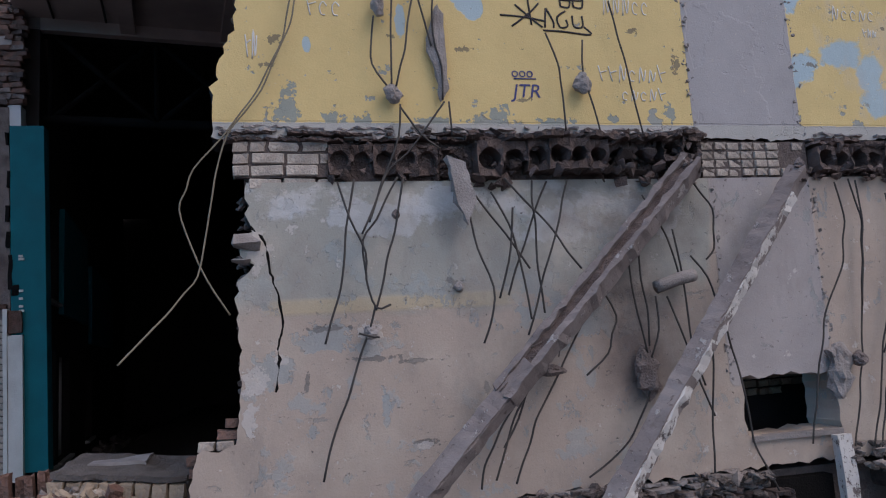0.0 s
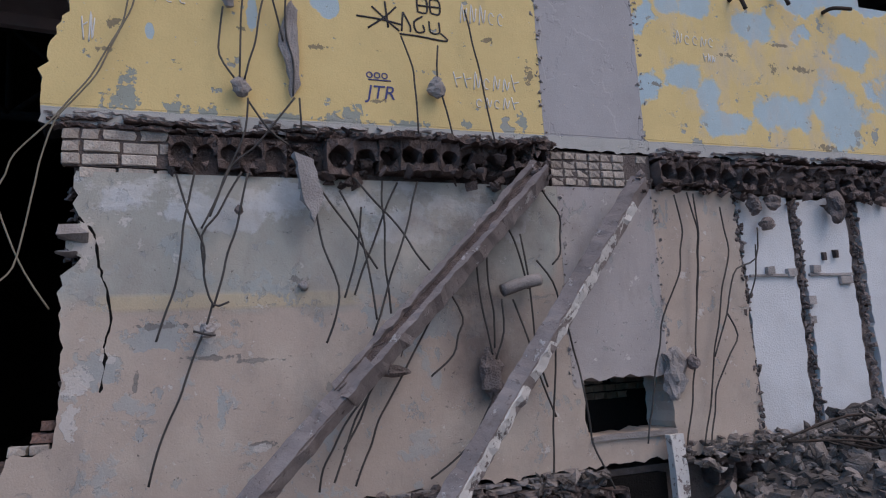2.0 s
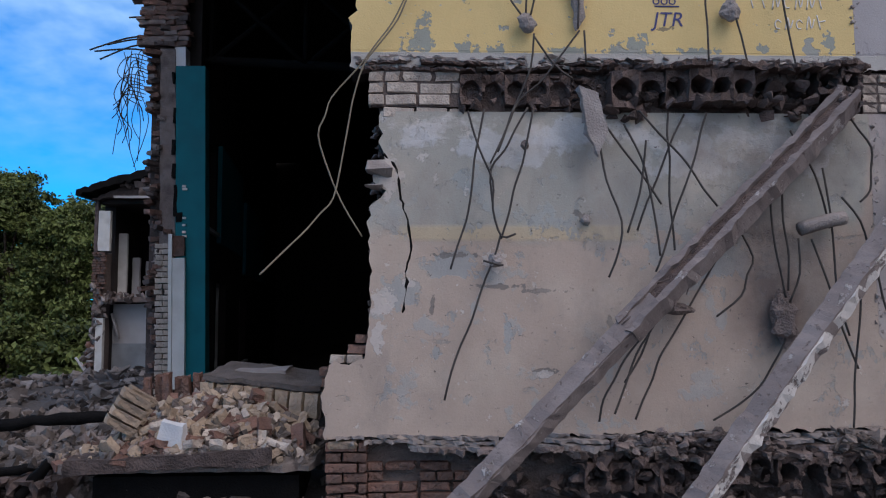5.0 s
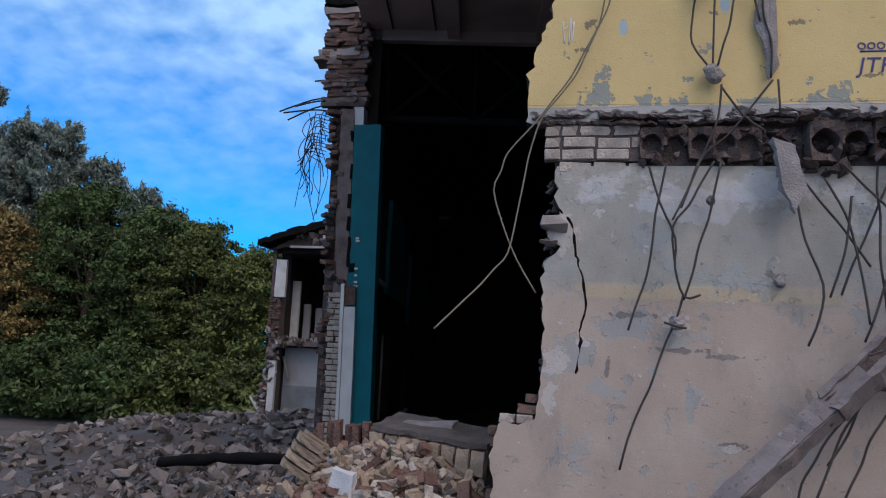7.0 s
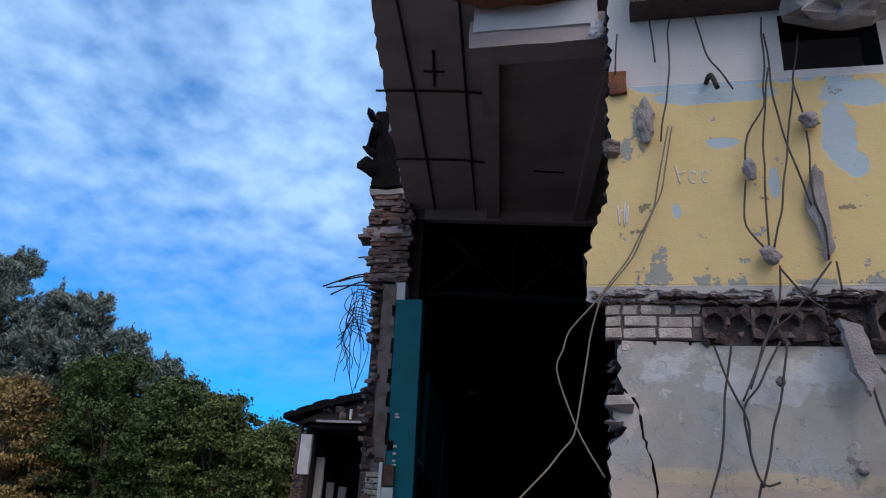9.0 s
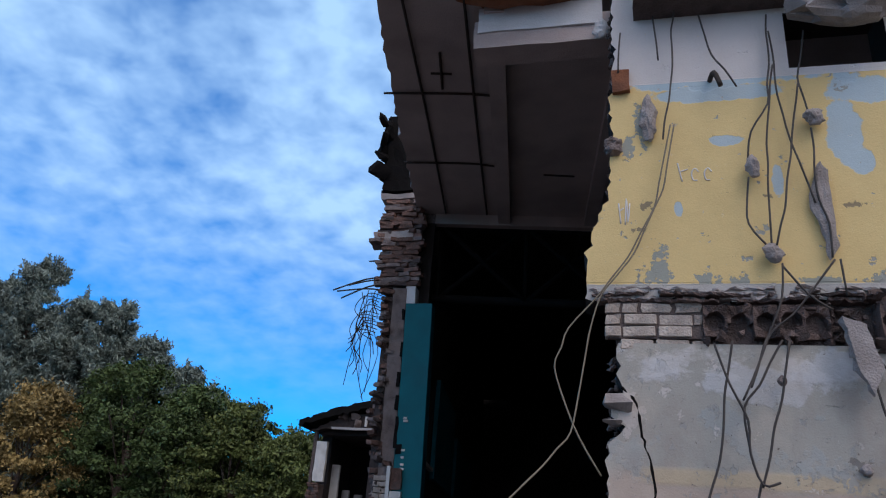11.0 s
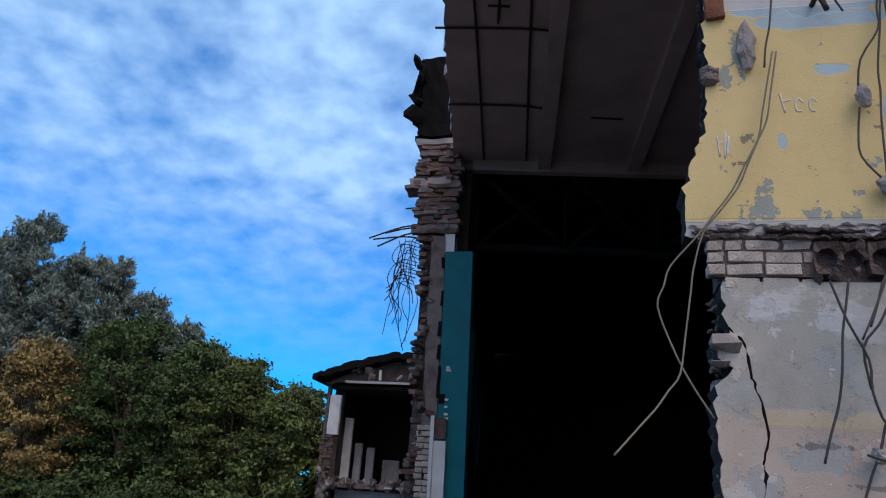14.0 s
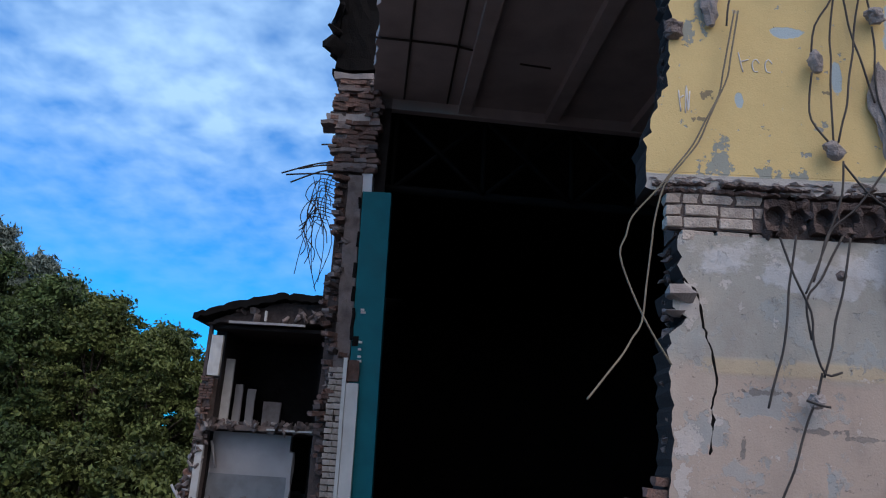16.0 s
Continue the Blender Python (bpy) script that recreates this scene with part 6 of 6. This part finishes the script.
scrawl(3.40, 3.95, 0.44, 0.13, 5, "illegible white marker scrawl")
scrawl(3.30, 4.74, 0.46, 0.2, 5, "illegible white marker scrawl")
scrawl(5.66, 4.78, 0.5, 0.16, 5, "illegible white marker scrawl")
scrawl(5.98, 4.62, 0.16, 0.1, 3, "illegible white marker scrawl")
scrawl(0.72, 4.62, 0.3, 0.2, 3, "illegible white marker scrawl")
scrawl(0.24, 4.25, 0.1, 0.25, 2, "illegible white marker scrawl")

# ---- trees ----
def leaf_material(name, base, other):
    m = bpy.data.materials.new(name)
    m.use_nodes = True
    nt = m.node_tree
    b = nt.nodes["Principled BSDF"]
    g = nt.nodes.new("ShaderNodeNewGeometry")
    tc, n = nt.nodes.new("ShaderNodeTexCoord"), nt.nodes.new("ShaderNodeTexNoise")
    n.inputs["Scale"].default_value, n.inputs["Detail"].default_value = 0.35, 3
    nt.links.new(tc.outputs["Object"], n.inputs["Vector"])
    ad = nt.nodes.new("ShaderNodeMath"); ad.operation = "MULTIPLY_ADD"; ad.inputs[1].default_value = 0.45
    nt.links.new(g.outputs["Random Per Island"], ad.inputs[0]); nt.links.new(n.outputs["Fac"], ad.inputs[2])
    r = nt.nodes.new("ShaderNodeValToRGB")
    r.color_ramp.elements[0].position, r.color_ramp.elements[1].position = 0.35, 1.0
    r.color_ramp.elements[0].color, r.color_ramp.elements[1].color = (*base, 1), (*other, 1)
    nt.links.new(ad.outputs[0], r.inputs[0]); nt.links.new(r.outputs[0], b.inputs["Base Color"])
    b.inputs["Roughness"].default_value = 0.6
    b.inputs["Specular IOR Level"].default_value = 0.25
    return m


LEAF = dict(green=leaf_material("leaf_green", (0.006, 0.013, 0.005), (0.10, 0.155, 0.05)),
            olive=leaf_material("leaf_olive", (0.009, 0.018, 0.005), (0.15, 0.19, 0.055)),
            autumn=leaf_material("leaf_autumn", (0.04, 0.034, 0.012), (0.42, 0.31, 0.12)),
            pine=leaf_material("leaf_pine", (0.026, 0.042, 0.038), (0.30, 0.37, 0.32)))


def cards(name, centres, size, rng, material, parent, droop=0.0, thin=0.55):
    """One small bent leaf cluster of two triangles at each centre."""
    n = len(centres)
    d = rng.normal(size=(n, 3)); d[:, 2] += droop
    d /= np.linalg.norm(d, axis=1)[:, None]
    e = np.cross(d, rng.normal(size=(n, 3)))
    e /= np.linalg.norm(e, axis=1)[:, None] + 1e-9
    s = size * rng.uniform(0.5, 1.3, (n, 1))
    a, b = d * s, e * s * thin
    V = np.stack([centres - a, centres + b * 0.9, centres + a, centres - b * 0.9 + np.cross(d, e) * s * 0.25], 1).reshape(-1, 3)
    i = np.arange(n)[:, None] * 4
    F = np.concatenate([i + [0, 1, 2], i + [0, 2, 3]], 0)
    me = bpy.data.meshes.new(name)
    me.from_pydata(V.tolist(), [], F.tolist())
    return link_mesh(name, me, material, parent)


def broadleaf(x, y, h, w, seed, kind, label, n=26000, leaf=0.165, low=0.08):
    rng, rn = np.random.default_rng(seed), random.Random(seed)
    t = thing("tree", label, "tree", "trees behind the building", at=(x, y, -3.3))
    h += 3.3
    b = bmesh.new(); tube_bm(b, [(0, 0, -0.2), (rn.gauss(0, 0.1), 0, h * 0.25), (rn.gauss(0, 0.3), 0, h * 0.6)], h * 0.018, 8, 4)
    part("trunk", b, M["bark"], t)
    clumps = []
    for k in range(300):
        f = low + (0.97 - low) * (k + rn.random()) / 300
        prof = math.sin(math.pi * min(1.0, (f - low * 0.6) / (1.02 - low * 0.6)) ** 0.75) ** 0.6
        a = rn.uniform(0, 6.283)
        r = w / 2 * prof * rn.uniform(0.4, 1.0) * (1 + 0.14 * math.sin(3 * a + f * 9 + seed))
        clumps.append((r * math.cos(a), r * math.sin(a), f * h + rn.gauss(0, 0.25), w * rn.uniform(0.03, 0.10)))
    b = bmesh.new()
    for c in clumps[::14]:
        tube_bm(b, [(0, 0, c[2] * 0.6), (c[0] * 0.5, c[1] * 0.5, c[2] * 0.82), c[:3]], h * 0.004, 5, 3)
    part("branchwork", b, M["bark"], t)
    C = np.array(clumps)
    pick = rng.integers(0, len(C), n)
    d = rng.normal(size=(n, 3)); d /= np.linalg.norm(d, axis=1)[:, None]
    rad = np.abs(rng.normal(0.55, 0.42, (n, 1)))
    P = C[pick, :3] + d * rad * C[pick, 3:4] * np.array([1.25, 1.25, 0.7])
    P[:, 2] = np.maximum(P[:, 2], 0.3)
    cards("crown", P, leaf, rng, LEAF[kind], t)
    return t


def pine(x, y, h, w, seed, label, n=62000, base=0.3):
    """A conifer: whorls of upswept boughs, each with side twigs that carry tufts of needles."""
    rng, rn = np.random.default_rng(seed), random.Random(seed)
    t = thing("pine_tree", label, "tree", "trees behind the building", at=(x, y, -3.3))
    h += 3.3
    b = bmesh.new(); tube_bm(b, [(0, 0, -0.2), (0.1, 0, h * 0.5), (0, 0, h * 0.99)], h * 0.006, 7, 3)
    part("trunk", b, M["bark"], t)
    P = []
    b = bmesh.new()
    boughs = 190
    for k in range(boughs):
        f = base + (0.985 - base) * (k + rn.random()) / boughs
        L = (w / 2 * (1 - f) ** 0.42 * 0.95 + 0.3) * rn.choice((0.35, 0.6, 0.8, 1.0, 1.2))
        a = rn.uniform(0, 6.283)
        rise = rn.uniform(0.05, 0.75)
        foot = np.array([0, 0, f * h])
        out = np.array([math.cos(a), math.sin(a), 0.0])
        mid, tip = foot + out * L * 0.55 + [0, 0, L * rise * 0.25], foot + out * L + [0, 0, L * rise]
        tube_bm(b, [foot, mid, tip], 0.03, 4, 2)
        m = int(n / boughs * (0.5 + L / (w / 2)))
        s = rng.uniform(0.25, 1.05, (m, 1)) ** 0.8
        c = foot + (mid - foot) * np.minimum(s / 0.55, 1) + (tip - mid) * np.maximum(s - 0.55, 0) / 0.45
        side = np.array([-out[1], out[0], 0.0])
        spread = (1.08 - s) * L * 0.34
        lateral = np.round(rng.uniform(-1, 1, (m, 1)) * 5) / 5
        P.append(c + side * lateral * spread + rng.normal(size=(m, 3)) * np.array([0.20, 0.20, 0.20]) + [0, 0, 0.06])
    P.append(np.array([0, 0, h]) + rng.normal(size=(160, 3)) * [0.10, 0.10, 0.45])
    part("branchwork", b, M["bark"], t)
    cards("crown", np.concatenate(P), 0.24, rng, LEAF["pine"], t, 0.9, 0.28)
    return t


PINE, MAPLE, BIRCH = "tall grey-green pine with a ragged top", "dense green maple at the wood's edge", "birch tree turning orange-brown in autumn"
for i, (x, y, h, w) in enumerate(((-53.0, 50, 24.6, 9.5), (-58.5, 52, 23.5, 10), (-47.6, 50, 21.0, 8.5), (-43.4, 50, 20.2, 8.5), (-50.5, 53, 20.0, 10), (-40.2, 51, 17.2, 8.5), (-37.0, 52, 15.0, 7), (-33.4, 51, 13.0, 5.5))):
    pine(x, y, h, w, i + 1, PINE, base=0.12)
for i, (x, y, h, w, kind) in enumerate(((-42.2, 42, 11.4, 9, "autumn"), (-51.5, 44, 10.8, 9, "autumn"), (-36.0, 45, 14.2, 10, "green"), (-31.0, 45, 12.2, 10, "green"), (-26.6, 44, 10.2, 9, "olive"),
                                        (-22.0, 43, 8.6, 8, "olive"), (-40.5, 48, 14.5, 9, "green"), (-29.5, 50, 12.2, 9, "olive"), (-24.5, 50, 10.0, 9, "olive"), (-18.0, 46, 7.6, 8, "olive"))):
    broadleaf(x, y, h, w, i + 10, kind, BIRCH if kind == "autumn" else MAPLE, 44000)
for i, (x, y, h, w, kind) in enumerate(((-34.5, 40, 1.9, 9, "green"), (-40.5, 41.5, 2.2, 9, "green"), (-28.5, 39, 1.6, 9, "green"), (-48.0, 44, 2.6, 10, "green"), (-23.0, 38, 1.2, 8, "olive"), (-18.5, 37, 1.0, 7, "olive"))):
    broadleaf(x, y, h, w, i + 40, kind, "low dense bush in the shade of the trees", 12000, 0.2, 0.02)
